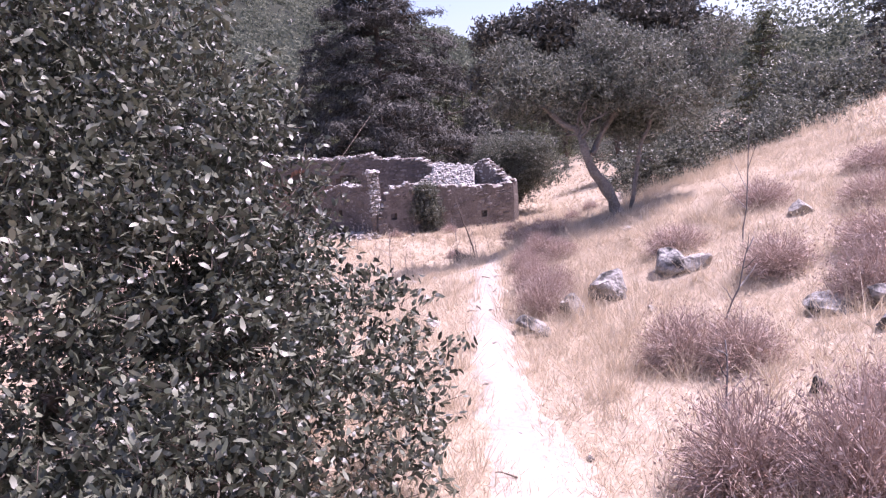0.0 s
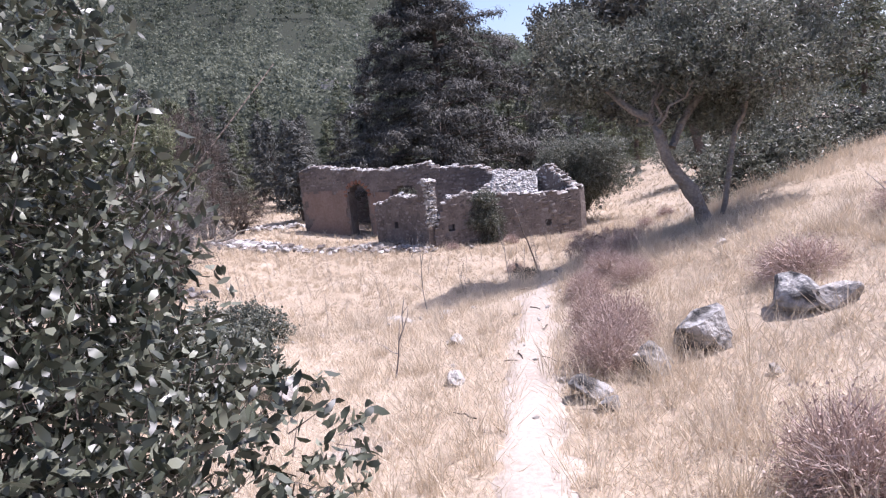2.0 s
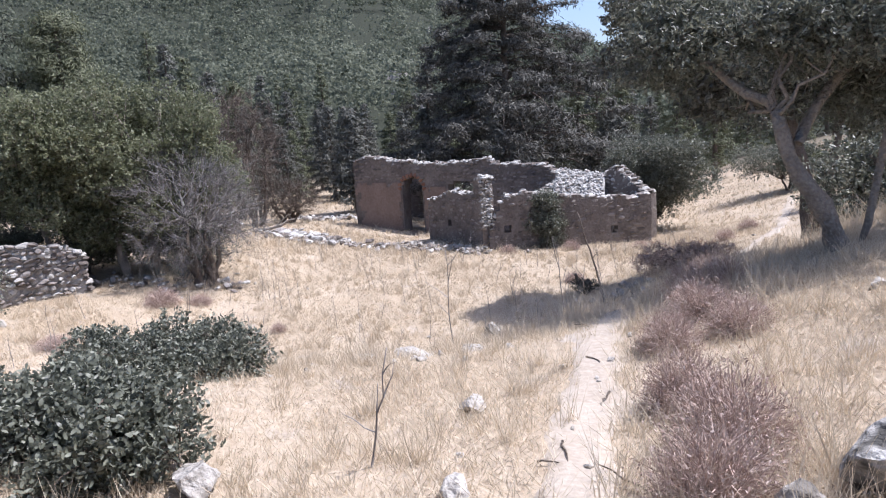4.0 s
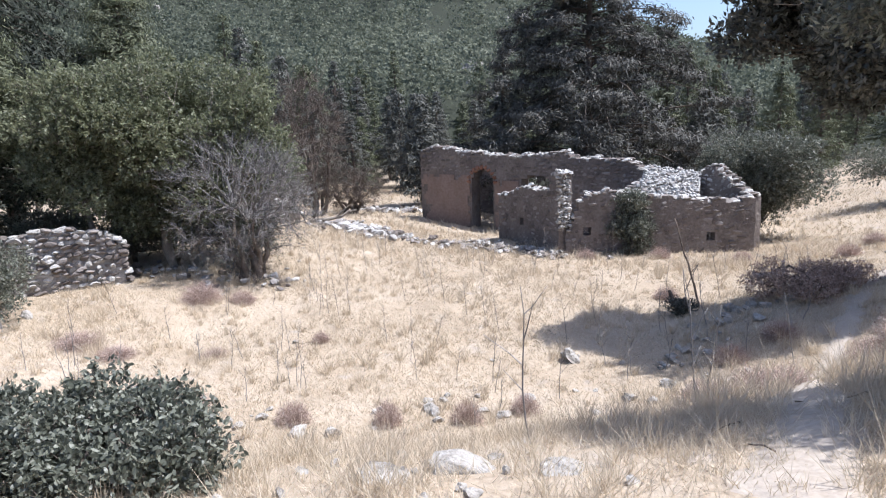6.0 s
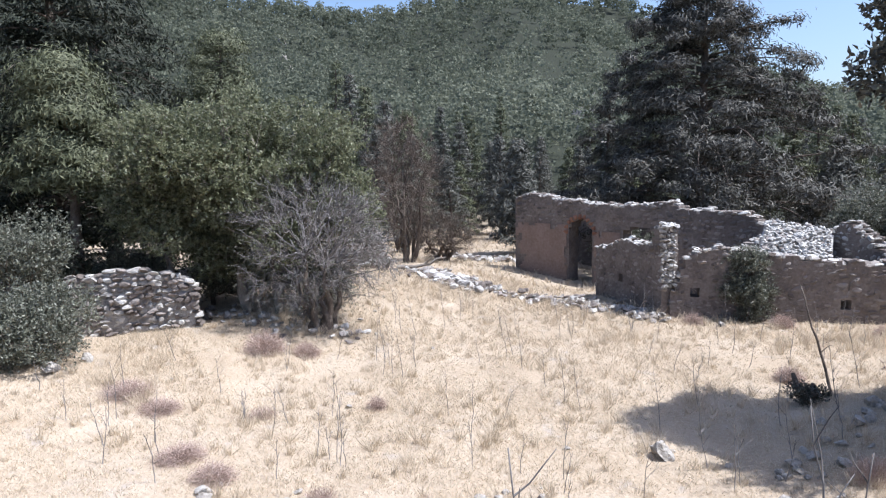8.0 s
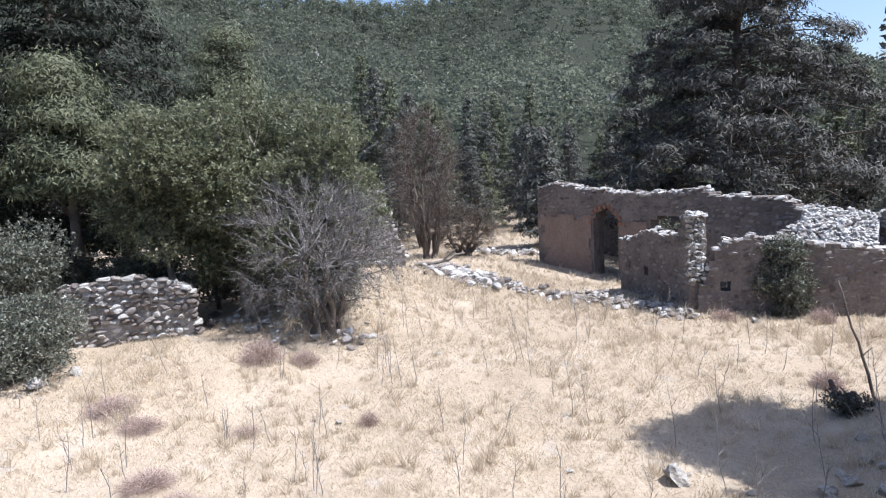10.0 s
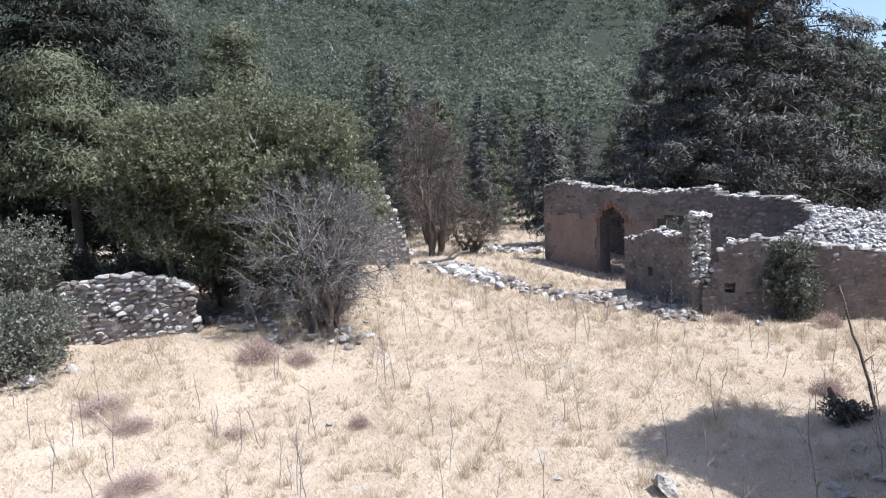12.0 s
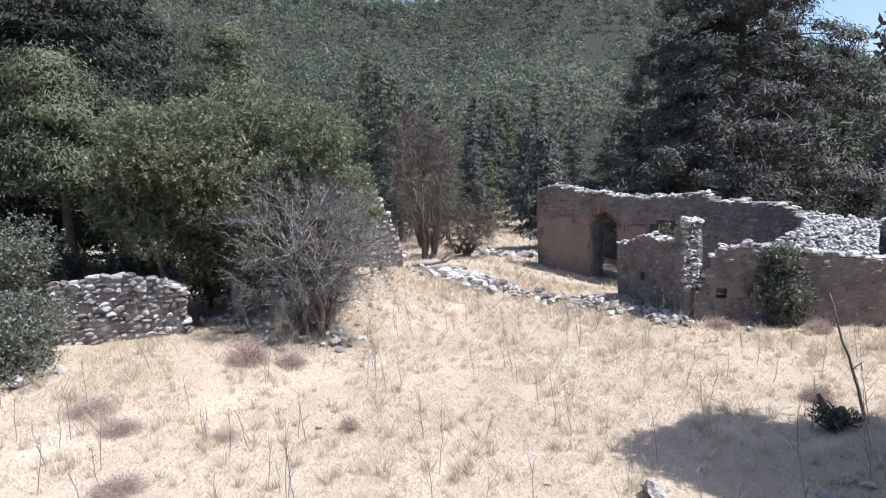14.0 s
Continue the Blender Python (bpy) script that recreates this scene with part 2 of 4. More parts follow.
def height(x, y):
    x, y = np.asarray(x, float), np.asarray(y, float)
    u = -0.5 * x + 0.87 * y
    z = 0.56 - 0.066 * np.clip(u, -5, 7.2) - 2.43 * sstep(7.2, 13.7, u)
    z = z + 0.4 * (1 - sstep(-13, -8, x)) * sstep(9, 14, u) - 0.3 * sstep(24, 32, y)
    foot = np.interp(y, [0, 3.5, 6, 9, 19, 25, 40], [1.45, 1.5, 1.3, 0.5, -0.8, 1.5, 3.0])
    v = np.clip((x - foot) / 0.35, -30, 90)
    rise = 14 * (1 - np.exp(-0.26 * 0.35 * np.log1p(np.exp(v)) / 14))
    z = z + rise
    dx, dy = x - EYE0[0], y - EYE0[1]
    r = np.hypot(dx, dy)
    az = np.degrees(np.arctan2(-dx, dy))
    el = np.interp(az, SKY_AZ, SKY_EL)
    crest = 380.0
    k = sstep(40, 300, r)
    hill = np.tan(np.radians(el)) * crest * np.clip((r - 45) / (crest - 45), 0, 1) ** 1.25
    hill = np.where(r > crest, np.tan(np.radians(el)) * crest * np.exp(-((r - crest) / 500) ** 2), hill)
    hill = hill + k * 7 * lump(x, y, 46)
    z = z * (1 - sstep(60, 140, r)) + (-2.3) * sstep(60, 140, r) + hill
    return z + 0.035 * lump(x, y, 0.55) + 0.05 * lump(y, x, 1.9) * sstep(2, 5, np.abs(x - 0.6) + 2)


def h(x, y):
    return float(height(x, y))


def graded(lo, hi, step, far, growth):
    c = list(np.arange(lo, hi + 1e-6, step))
    s, a = step, c[-1]
    while a < far:
        s *= growth
        a += s
        c.append(a)
    s, a = step, c[0]
    while a > -far:
        s *= growth
        a -= s
        c.insert(0, a)
    return np.array(c)


gx = graded(-17, 8, 0.16, 3000, 1.09)
gy = graded(-3, 34, 0.16, 3000, 1.09)
X, Y = np.meshgrid(gx, gy)
Z = height(X, Y)
nx, ny = len(gx), len(gy)
idx = np.arange(nx * ny).reshape(ny, nx)
quads = np.stack([idx[:-1, :-1], idx[:-1, 1:], idx[1:, 1:], idx[1:, :-1]], -1).reshape(-1, 4)
ground = new("ground", mesh_of("ground", np.stack([X, Y, Z], -1), quads, M_GROUND, True))
tagged(ground, "dry straw-covered earth of a terraced hillside field", "ground", kind="structure")

PY = [-3, 1, 3.5, 5.3, 6, 7.2, 8.9, 12, 15, 19, 25, 33]
PX = [1.2, 1.18, 1.12, 0.86, 0.8, 0.7, 0.66, 0.9, 1.35, 2.3, 4.4, 6.0]


def path_x(y):
    return np.interp(y, PY, PX)


ys = np.arange(-3, 33, 0.12)
wid = 0.2 + 0.13 * (1 - sstep(3.5, 6.5, ys)) + 0.07 * lump(ys, ys * 0.3, 0.6)
cols = np.linspace(-1, 1, 7)
jag = 0.07 * rng.normal(size=(len(ys), 1)) * np.abs(cols) ** 4
left, right = (wid * (0.95 + 0.3 * lump(ys + k, ys * 0.4, 0.3) + 0.25 * lump(ys * 2 + k, ys, 0.2)) for k in (0, 9))
px = path_x(ys)[:, None] + np.where(cols < 0, left[:, None], right[:, None]) * cols + jag
pyy = np.repeat(ys[:, None], 7, 1)
pz = height(px, pyy) + 0.012 - 0.03 * np.abs(cols) ** 6
idx = np.arange(px.size).reshape(px.shape)
quads = np.stack([idx[:-1, :-1], idx[:-1, 1:], idx[1:, 1:], idx[1:, :-1]], -1).reshape(-1, 4)
tagged(new("path", mesh_of("path", np.stack([px, pyy, pz], -1), quads, M_PATH, True)), "narrow trodden footpath of pale bare earth", "path", kind="structure")


# ---- ruin ----
def stone_mesh(name, mat, seed, cuts=9, deep=0.36):
    """A rough building stone: a ball with flats knocked off, 80 triangles, about 1 across."""
    bm = bmesh.new()
    bmesh.ops.create_icosphere(bm, subdivisions=2, radius=0.62)
    r = random.Random(seed)
    flats = [(Vector((r.gauss(0, 1), r.gauss(0, 1), r.gauss(0, 1))).normalized(), r.uniform(deep - 0.06, deep + 0.1)) for _ in range(cuts)]
    flats += [(Vector(v), 0.44) for v in ((1, 0, 0), (-1, 0, 0), (0, 1, 0), (0, -1, 0), (0, 0, 1), (0, 0, -1))]
    for v in bm.verts:
        p = v.co.copy()
        for nrm, dist in flats:
            k = p.dot(nrm)
            if k > dist:
                p -= nrm * (k - dist)
        v.co = p * (1 + r.uniform(-0.04, 0.04))
    me = bpy.data.meshes.new(name)
    bm.to_mesh(me)
    bm.free()
    me.materials.append(mat)
    return me


STONES = [stone_mesh("stone", M_STONE, k) for k in range(8)]
WSTONES = [stone_mesh("wall_stone", M_WALLSTONE, 50 + k) for k in range(8)]


def joined_stones(name, placed, mat):
    """Many small stones as one mesh: (which stone, its matrix)."""
    vs, fs, k = [], [], 0
    for i, m in placed:
        src = WSTONES[i]
        co = np.array([v.co[:] for v in src.vertices])
        tri = np.array([p.vertices[:] for p in src.polygons])
        mm = np.array(m)
        vs.append(co @ mm[:3, :3].T + mm[:3, 3])
        fs.append(tri + k)
        k += len(co)
    return mesh_of(name, np.concatenate(vs), np.concatenate(fs), mat)


def scaled(x, y, z, rx, ry, rz, sx, sy, sz):
    return pose(x, y, z, rx, ry, rz) @ Matrix.Diagonal((sx, sy, sz, 1))


def inside(s, z, holes):
    return any(a <= s <= b and lo <= z <= hi - (arch * ((s - (a + b) / 2) / ((b - a) / 2)) ** 2) for a, b, lo, hi, arch in holes)


def masonry(name, label, a, b, profile, bottom, thick, holes, face_stones, plaster=None, cell=0.12, pale=False, end=None):
    """A ruined wall from a to b: a thick slab with a broken top, openings through it, stones along its top and in its face."""
    a, b = Vector(a), Vector(b)
    d = (b - a).normalized()
    length = (b - a).length
    ang = math.degrees(math.atan2(d.y, d.x))
    root = thing(name, label, "ruined wall", (a.x, a.y, 0))
    root.rotation_euler = (0, 0, radians(ang))
    ps, pt = zip(*profile)
    ns = int(length / cell)
    ss = np.linspace(0, length, ns + 1)
    r = random.Random(len(name) + int(length * 10))
    top = np.interp(ss, ps, pt) + np.array([r.uniform(-0.05, 0.05) for _ in ss])
    zs = np.arange(bottom, max(pt) + 0.2, cell)
    bm = bmesh.new()
    grid = {}

    def vert(i, k, side):
        key = (i, k, side)
        if key not in grid:
            wob = 0.03 * noise.noise(Vector((ss[i] * 2.1, zs[k] * 2.1, side * 7.0 + a.x)))
            grid[key] = bm.verts.new((ss[i] + 0.02 * noise.noise(Vector((ss[i] * 5, zs[k] * 5, 3))), (0 if side == 0 else thick) + wob, zs[k] + 0.02 * noise.noise(Vector((zs[k] * 5, ss[i] * 5, 9)))))
        return grid[key]

    solid = {(i, k) for i in range(ns) for k in range(len(zs) - 1)
             if zs[k] + cell * 0.5 < (top[i] + top[i + 1]) / 2 and not inside((ss[i] + ss[i + 1]) / 2, zs[k] + cell / 2, holes)}
    for i, k in solid:
        bm.faces.new((vert(i, k, 0), vert(i + 1, k, 0), vert(i + 1, k + 1, 0), vert(i, k + 1, 0)))
        bm.faces.new((vert(i, k, 1), vert(i, k + 1, 1), vert(i + 1, k + 1, 1), vert(i + 1, k, 1)))
        if (i - 1, k) not in solid:
            bm.faces.new((vert(i, k, 0), vert(i, k + 1, 0), vert(i, k + 1, 1), vert(i, k, 1)))
        if (i + 1, k) not in solid:
            bm.faces.new((vert(i + 1, k, 0), vert(i + 1, k, 1), vert(i + 1, k + 1, 1), vert(i + 1, k + 1, 0)))
        if (i, k + 1) not in solid:
            bm.faces.new((vert(i, k + 1, 0), vert(i + 1, k + 1, 0), vert(i + 1, k + 1, 1), vert(i, k + 1, 1)))
    me = bpy.data.meshes.new("core")
    bm.to_mesh(me)
    bm.free()
    me.materials.append(M_MASONRY)
    part("core", me, root, "rubble masonry with old mortar")
    if plaster:
        for s0, s1, z0, z1 in plaster:
            pv, pf = [], []
            cs = np.arange(s0, s1, 0.1)
            cz = np.arange(z0, z1, 0.1)
            for i in range(len(cs) - 1):
                for k in range(len(cz) - 1):
                    cx, cy = cs[i] + 0.05, cz[k] + 0.05
                    if inside(cx, cy, [(p - 0.05, q + 0.05, lo, hi + 0.05, ar) for p, q, lo, hi, ar in holes]):
                        continue
                    edge = min(cx - s0, s1 - cx, z1 - cy) + 0.5 * noise.noise(Vector((cx * 1.9, cy * 1.9, 5))) + 0.2 * noise.noise(Vector((cx * 6, cy * 6, 8)))
                    if edge < 0.12:
                        continue
                    n0 = len(pv)
                    for sx, sz in ((cs[i], cz[k]), (cs[i + 1], cz[k]), (cs[i + 1], cz[k + 1]), (cs[i], cz[k + 1])):
                        pv.append((sx, -0.045 + 0.012 * noise.noise(Vector((sx * 3, sz * 3, 1))), sz))
                    pf.append((n0, n0 + 1, n0 + 2, n0 + 3))
            if pf:
                sheet = mesh_of("plaster", pv, pf, M_PLASTER)
                bm = bmesh.new()
                bm.from_mesh(sheet)
                bmesh.ops.remove_doubles(bm, verts=bm.verts[:], dist=0.002)
                bmesh.ops.solidify(bm, geom=bm.faces[:], thickness=0.03)
                bm.to_mesh(sheet)
                bm.free()
                part("plaster", sheet, root, "patchy ochre plaster")
    # coping rubble along the broken top
    s = 0.0
    while s < length:
        w = r.uniform(0.1, 0.26)
        zt = float(np.interp(s + w / 2, ss, top))
        for depth in (0.08, thick * 0.5, thick - 0.1):
            hgt = r.uniform(0.06, 0.16)
            part("stone", (STONES if r.random() < 0.75 else WSTONES)[r.randrange(8)], root, "", scaled(s + w / 2, depth + r.uniform(-0.05, 0.05), zt + hgt * r.uniform(-0.3, 0.35), r.uniform(-18, 18), r.uniform(-18, 18), r.uniform(-40, 40), w * 1.25, r.uniform(0.18, 0.28), hgt))
        s += w
    # rough stones proud of the face, in uneven courses
    count, more = 0, []
    z = bottom + 0.35
    while z < max(pt):
        hgt = r.uniform(0.08, 0.19)
        s = r.uniform(-0.1, 0.1)
        while s < length:
            w = r.uniform(0.09, 0.34)
            c, zc = s + w / 2, z + hgt / 2 + r.uniform(-0.035, 0.035)
            chosen = any(s0 <= c <= s1 and z0 <= zc <= z1 for s0, s1, z0, z1 in face_stones)
            rendered = any(s0 <= c <= s1 and z0 <= zc <= z1 for s0, s1, z0, z1 in plaster or ())
            if r.random() < (0.94 if chosen else 0.5 if rendered else 0.86) and zc + hgt / 2 < float(np.interp(c, ss, top)) + 0.02 and c < length - 0.05 and not any(inside(q, zz, holes) for q in (s, c, s + w) for zz in (z, z + hgt)):
                place = scaled(c, 0.085 + r.uniform(-0.022, 0.022) + (0.02 if rendered else 0), zc, r.uniform(-8, 8), r.uniform(-14, 14), r.uniform(-7, 7), w * 1.12, 0.24, hgt * r.uniform(0.95, 1.2))
                if chosen and count < 290:
                    part("stone", (STONES if pale else WSTONES)[r.randrange(8)], root, "", place)
                    count += 1
                else:
                    more.append((r.randrange(8), place))
            s += w
        z += hgt
    if more:
        tagged(part("facing", joined_stones("facing", more, M_STONE if pale else M_FACING), root, "rubble facing with open joints"), kind="stuff")
    if end:      # broken end, its rubble core laid open; pale stones stand in for sunlight
        z = end[0]
        while z < end[1]:
            hgt = r.uniform(0.05, 0.11)
            for depth in (-0.03, 0.04, 0.11, 0.18, 0.25, 0.32):
                part("stone", STONES[r.randrange(8)], root, "", scaled(length - 0.02 + 0.05 * (end[1] - z) + r.uniform(-0.05, 0.06), depth + r.uniform(-0.02, 0.02), z + hgt / 2 + r.uniform(-0.03, 0.03), r.uniform(-30, 30), r.uniform(-30, 30), r.uniform(-40, 40), r.uniform(0.1, 0.22), r.uniform(0.08, 0.15), hgt * r.uniform(0.6, 1.2)))
            z += hgt
    return root


masonry("house_wall", "roofless house wall of rubble stone with an arched doorway", (-11.4, 31.3), (-0.6, 29.03),
        [(0, 0.42), (0.9, 0.58), (2.2, 0.36), (3.6, 0.22), (5.2, 0.24), (6.3, 0.34), (6.6, 0.1), (8.7, 0.05), (8.9, -0.2), (9.4, -0.36), (11.1, -0.4)], -3.0, 0.6,
        [(2.38, 3.42, -3.2, -0.28, 0.42), (4.6, 5.8, -1.75, -0.46, 0.25)],
        [(0, 6.5, -0.45, 0.5), (6.5, 11, -1.2, 0.1), (0, 1.2, -2.4, -0.5), (4.4, 6.6, -1.2, -0.4)], [(0.05, 2.5, -2.5, -0.4), (3.4, 4.7, -2.6, -0.6)])
arch_root = bpy.data.objects["house_wall"]
# unseen vault slab, added to keep the sun off the door jamb
bm = bmesh.new()
rows = []
for k in range(9):
    q = k / 8
    y0, z0 = 0.62 + 1.9 * q, -0.42 + 0.32 * math.sin(math.pi * q)
    rows.append([bm.verts.new((x0, y0, z0 + dz + 0.03 * noise.noise(Vector((x0, y0, dz))))) for x0, dz in ((1.5, 0), (4.4, 0), (4.4, 0.22), (1.5, 0.22))])
for u0, u1 in zip(rows, rows[1:]):
    for k in range(4):
        bm.faces.new((u0[k], u0[(k + 1) % 4], u1[(k + 1) % 4], u1[k]))
bm.faces.new(rows[0])
bm.faces.new(rows[-1][::-1])
me = bpy.data.meshes.new("vault")
bm.to_mesh(me)
bm.free()
me.materials.append(M_MASONRY)
part("vault", me, arch_root, "unseen stone vault added to darken the doorway")
for k in range(11):
    a = radians(8 + 164 * k / 10)
    part("arch_stone", stone_mesh("arch_stone", M_BRICK, 90 + k), arch_root, "reddened arch stone", scaled(2.9 + 0.62 * math.cos(a), 0.05, -0.86 + 0.66 * math.sin(a), 0, 90 - math.degrees(a), 0, 0.17, 0.26, 0.24))
masonry("front_wall", "low broken front wall of stone with a small square hole", (-7.0, 28.0), (-4.3, 25.4),
        [(0, -0.98), (0.9, -0.76), (1.8, -0.56), (2.3, -0.6), (3.2, -0.64), (3.4, -0.15), (3.75, 0.02)], -2.75, 0.45,
        [(1.45, 1.68, -1.82, -1.6, 0.0)], [(0, 3.75, -2.4, -0.7)], end=(-1.6, 0.02))
masonry("yard_wall", "long low stone wall with small square holes", (-4.1, 25.47), (0.9, 27.3),
        [(0, -1.9), (0.25, -1.3), (0.33, -0.98), (0.65, -0.68), (1.3, -0.6), (2.5, -0.76), (3.7, -0.92), (5.3, -0.95)], -2.8, 0.5,
        [(0.5, 0.74, -1.86, -1.6, 0.0), (3.95, 4.2, -2.12, -1.86, 0.0)], [(0.2, 5.3, -2.4, -0.9)])
masonry("cross_wall", "sunlit collapsed cross wall of white rubble", (-0.7, 28.9), (0.75, 27.75),
        [(0, -0.3), (0.5, 0.0), (1.1, -0.5), (1.85, -0.9)], -2.6, 0.5, [], [(0, 1.8, -1.9, -0.2)], pale=True)
masonry("inner_wall", "broken inner wall stub of white rubble", (-3.2, 26.4), (-2.0, 29.1),
        [(0, -1.2), (0.4, -0.9), (1.2, -0.9), (3.0, -0.4)], -2.7, 0.4, [], [(0, 3.0, -2.3, -0.6)])
masonry("tower_wall", "tall collapsed wall of pale stones behind a tree", (-18.3, 24.4), (-14.8, 27.6),
        [(0, 1.3), (1.2, 1.4), (2.6, 1.55), (3.3, 1.5), (3.8, 0.7), (4.2, 0.1), (4.74, -1.7)], -2.3, 0.6, [], [(2.4, 4.7, -1.6, 1.4)], pale=True)

# unseen wall, added so that the doorway looks onto a dark face
masonry("back_wall", "unseen back wall of the roofless house, added to darken its doorway", (-10.6, 35.0), (0.1, 32.8), [(0, -0.4), (4, -0.7), (10.9, -1.0)], -3.0, 0.5, [], [])


def dry_wall(name, label, a, b, z0, profile, seed):
    """A dry-stone wall: every stone a piece of its own, over a dark core."""
    r = random.Random(seed)
    a, b = Vector(a), Vector(b)
    ang = math.degrees(math.atan2(b.y - a.y, b.x - a.x))
    length = (b - a).length
    root = thing(name, label, "dry-stone wall", (a.x, a.y, 0))
    root.rotation_euler = (0, 0, radians(ang))
    ps, pt = zip(*profile)
    z = z0
    n = 0
    while z < max(pt) and n < 290:
        hgt = r.uniform(0.07, 0.15)
        s = r.uniform(-0.1, 0.05)
        while s < length:
            w = r.uniform(0.1, 0.3)
            if z + hgt < float(np.interp(s + w / 2, ps, pt)):
                part("stone", (STONES if r.random() < 0.4 else WSTONES)[r.randrange(8)], root, "", scaled(s + w / 2, r.uniform(-0.05, 0.06), z + hgt / 2, r.uniform(-12, 12), r.uniform(-14, 14), r.uniform(-16, 16), w * 1.2, r.uniform(0.24, 0.36), hgt * 1.25))
                n += 1
            s += w
        z += hgt * 0.93
    bm = bmesh.new()
    prev = None
    for i in range(25):
        s = length * i / 24
        tz = float(np.interp(s, ps, pt)) - 0.12
        row = [bm.verts.new((s, -0.07, z0 - 0.3)), bm.verts.new((s, 0.5, z0 - 0.3)), bm.verts.new((s, 0.42, tz)), bm.verts.new((s, -0.05, tz))]
        if prev:
            for k in range(4):
                bm.faces.new((prev[k], prev[(k + 1) % 4], row[(k + 1) % 4], row[k]))
        else:
            bm.faces.new(row)
        prev = row
    bm.faces.new(prev[::-1])
    me = bpy.data.meshes.new("core")
    bm.to_mesh(me)
    bm.free()
    me.materials.append(M_STONE)
    part("core", me, root, "packed rubble core")
    return root


dry_wall("terrace_wall", "pale dry-stone terrace wall under a tree", (-14.5, 15.7), (-12.7, 17.6), -2.0, [(0, -0.62), (0.8, -0.5), (1.3, -0.45), (2.4, -0.68), (3.1, -1.1)], 3)


# ---- rocks ----
def rock_mesh(seed, mat, detail=3):
    bm = bmesh.new()
    bmesh.ops.create_icosphere(bm, subdivisions=detail, radius=0.5)
    r = random.Random(seed)
    cuts = [(Vector((r.gauss(0, 1), r.gauss(0, 1), r.gauss(0, 0.8))).normalized(), r.uniform(0.2, 0.4)) for _ in range(12)]
    off = Vector((seed * 3.1, seed * 1.7, 0))
    for v in bm.verts:
        p = v.co.copy()
        for nrm, dist in cuts:
            k = p.dot(nrm)
            if k > dist:
                p -= nrm * (k - dist) * 0.97
        p *= 1 + 0.14 * noise.noise(p * 5 + off) + 0.1 * noise.noise(p * 13 + off)
        v.co = p
    me = bpy.data.meshes.new("rock")
    bm.to_mesh(me)
    bm.free()
    me.materials.append(mat)
    return me


ROCKS = [rock_mesh(k, M_BOULDER) for k in range(7)]
PALE_ROCKS = [rock_mesh(k + 10, M_PALEROCK) for k in range(7)]


def rock(x, y, sx, sy, sz, seed, label="weathered grey limestone rock in dry grass", sink=0.25, group="", name="rock", tilt=10):
    r = random.Random(seed)
    ob = new(name, (PALE_ROCKS if ("pale" in label or "loose" in label) and name == "rock" else ROCKS)[seed % 7])
    ob.matrix_basis = scaled(x, y, h(x, y) + sz * (0.5 - sink), r.uniform(-tilt, tilt), r.uniform(-tilt, tilt), r.uniform(0, 360), sx, sy, sz)
    return tagged(ob, label, "rock", group)


rock(1.76, 6.62, 0.42, 0.38, 0.36, 5, "rounded grey boulder with white lichen beside the path", 0.18, name="boulder", tilt=25)
rock(2.28, 6.8, 0.44, 0.36, 0.26, 3, "pale split boulder on the slope", 0.25, name="boulder", tilt=25)
rock(2.45, 6.65, 0.3, 0.25, 0.18, 6, "pale split boulder on the slope", 0.25, tilt=25)
rock(1.44, 6.4, 0.3, 0.24, 0.24, 3, "small pale pointed stone beside a boulder", 0.2, tilt=30)
rock(1.12, 6.18, 0.3, 0.22, 0.18, 4, "lichen-spotted stone at the foot of a thorn bush", 0.25)
rock(1.2, 6.02, 0.16, 0.14, 0.1, 5, "lichen-spotted stone at the foot of a thorn bush", 0.25)
rock(2.85, 5.1, 0.6, 0.3, 0.12, 5, "flat limestone slab set in the slope", 0.3)
rock(3.1, 5.0, 0.4, 0.3, 0.14, 2, "flat limestone slab set in the slope", 0.3)
rock(2.37, 4.15, 0.14, 0.11, 0.1, 6, "small brown stone on the slope")
rock(2.9, 4.6, 0.22, 0.16, 0.09, 0, "small flat stone on the slope")
rock(3.5, 7.3, 0.4, 0.28, 0.16, 1, "pale stone on the slope")
rock(2.0, 6.1, 0.13, 0.1, 0.07, 2, "small loose stone on the slope")
rock(-0.84, 6.55, 0.36, 0.26, 0.22, 4, "pale rounded stone beside a low green bush")
rock(0.28, 6.62, 0.24, 0.15, 0.1, 5, "pale stone in straw beside the path")
rock(-0.75, 8.95, 0.5, 0.36, 0.12, 2, "broad pale rock on the bank's edge", 0.42, tilt=4)
rock(-1.0, 8.7, 0.4, 0.3, 0.1, 4, "broad pale rock on the bank's edge", 0.42, tilt=4)
rock(-0.3, 9.0, 0.3, 0.24, 0.07, 0, "flat pale rock on the bank's edge", 0.42, tilt=4)
for k in range(18):
    q = random.Random(300 + k)
    rock(q.uniform(-1.7, 0.1), q.uniform(8.3, 9.3), q.uniform(0.05, 0.16), q.uniform(0.05, 0.12), q.uniform(0.03, 0.06), k, "small pale stone on the bank's edge", 0.35, "bank edge stones")
rock(0.1, 7.6, 0.3, 0.2, 0.1, 1, "pale stone in straw beside the path")
rock(-12.05, 14.0, 0.55, 0.32, 0.28, 1, "pale oblong field stone")
rock(-12.2, 14.75, 0.3, 0.28, 0.22, 2, "pale squarish field stone in straw")
rock(-2.0, 16.7, 0.55, 0.3, 0.34, 3, "tilted pale slab lying in the straw", 0.35, tilt=30)
rock(-2.75, 25.0, 0.35, 0.3, 0.16, 6, "dark flat stone in the field")
rr = random.Random(11)
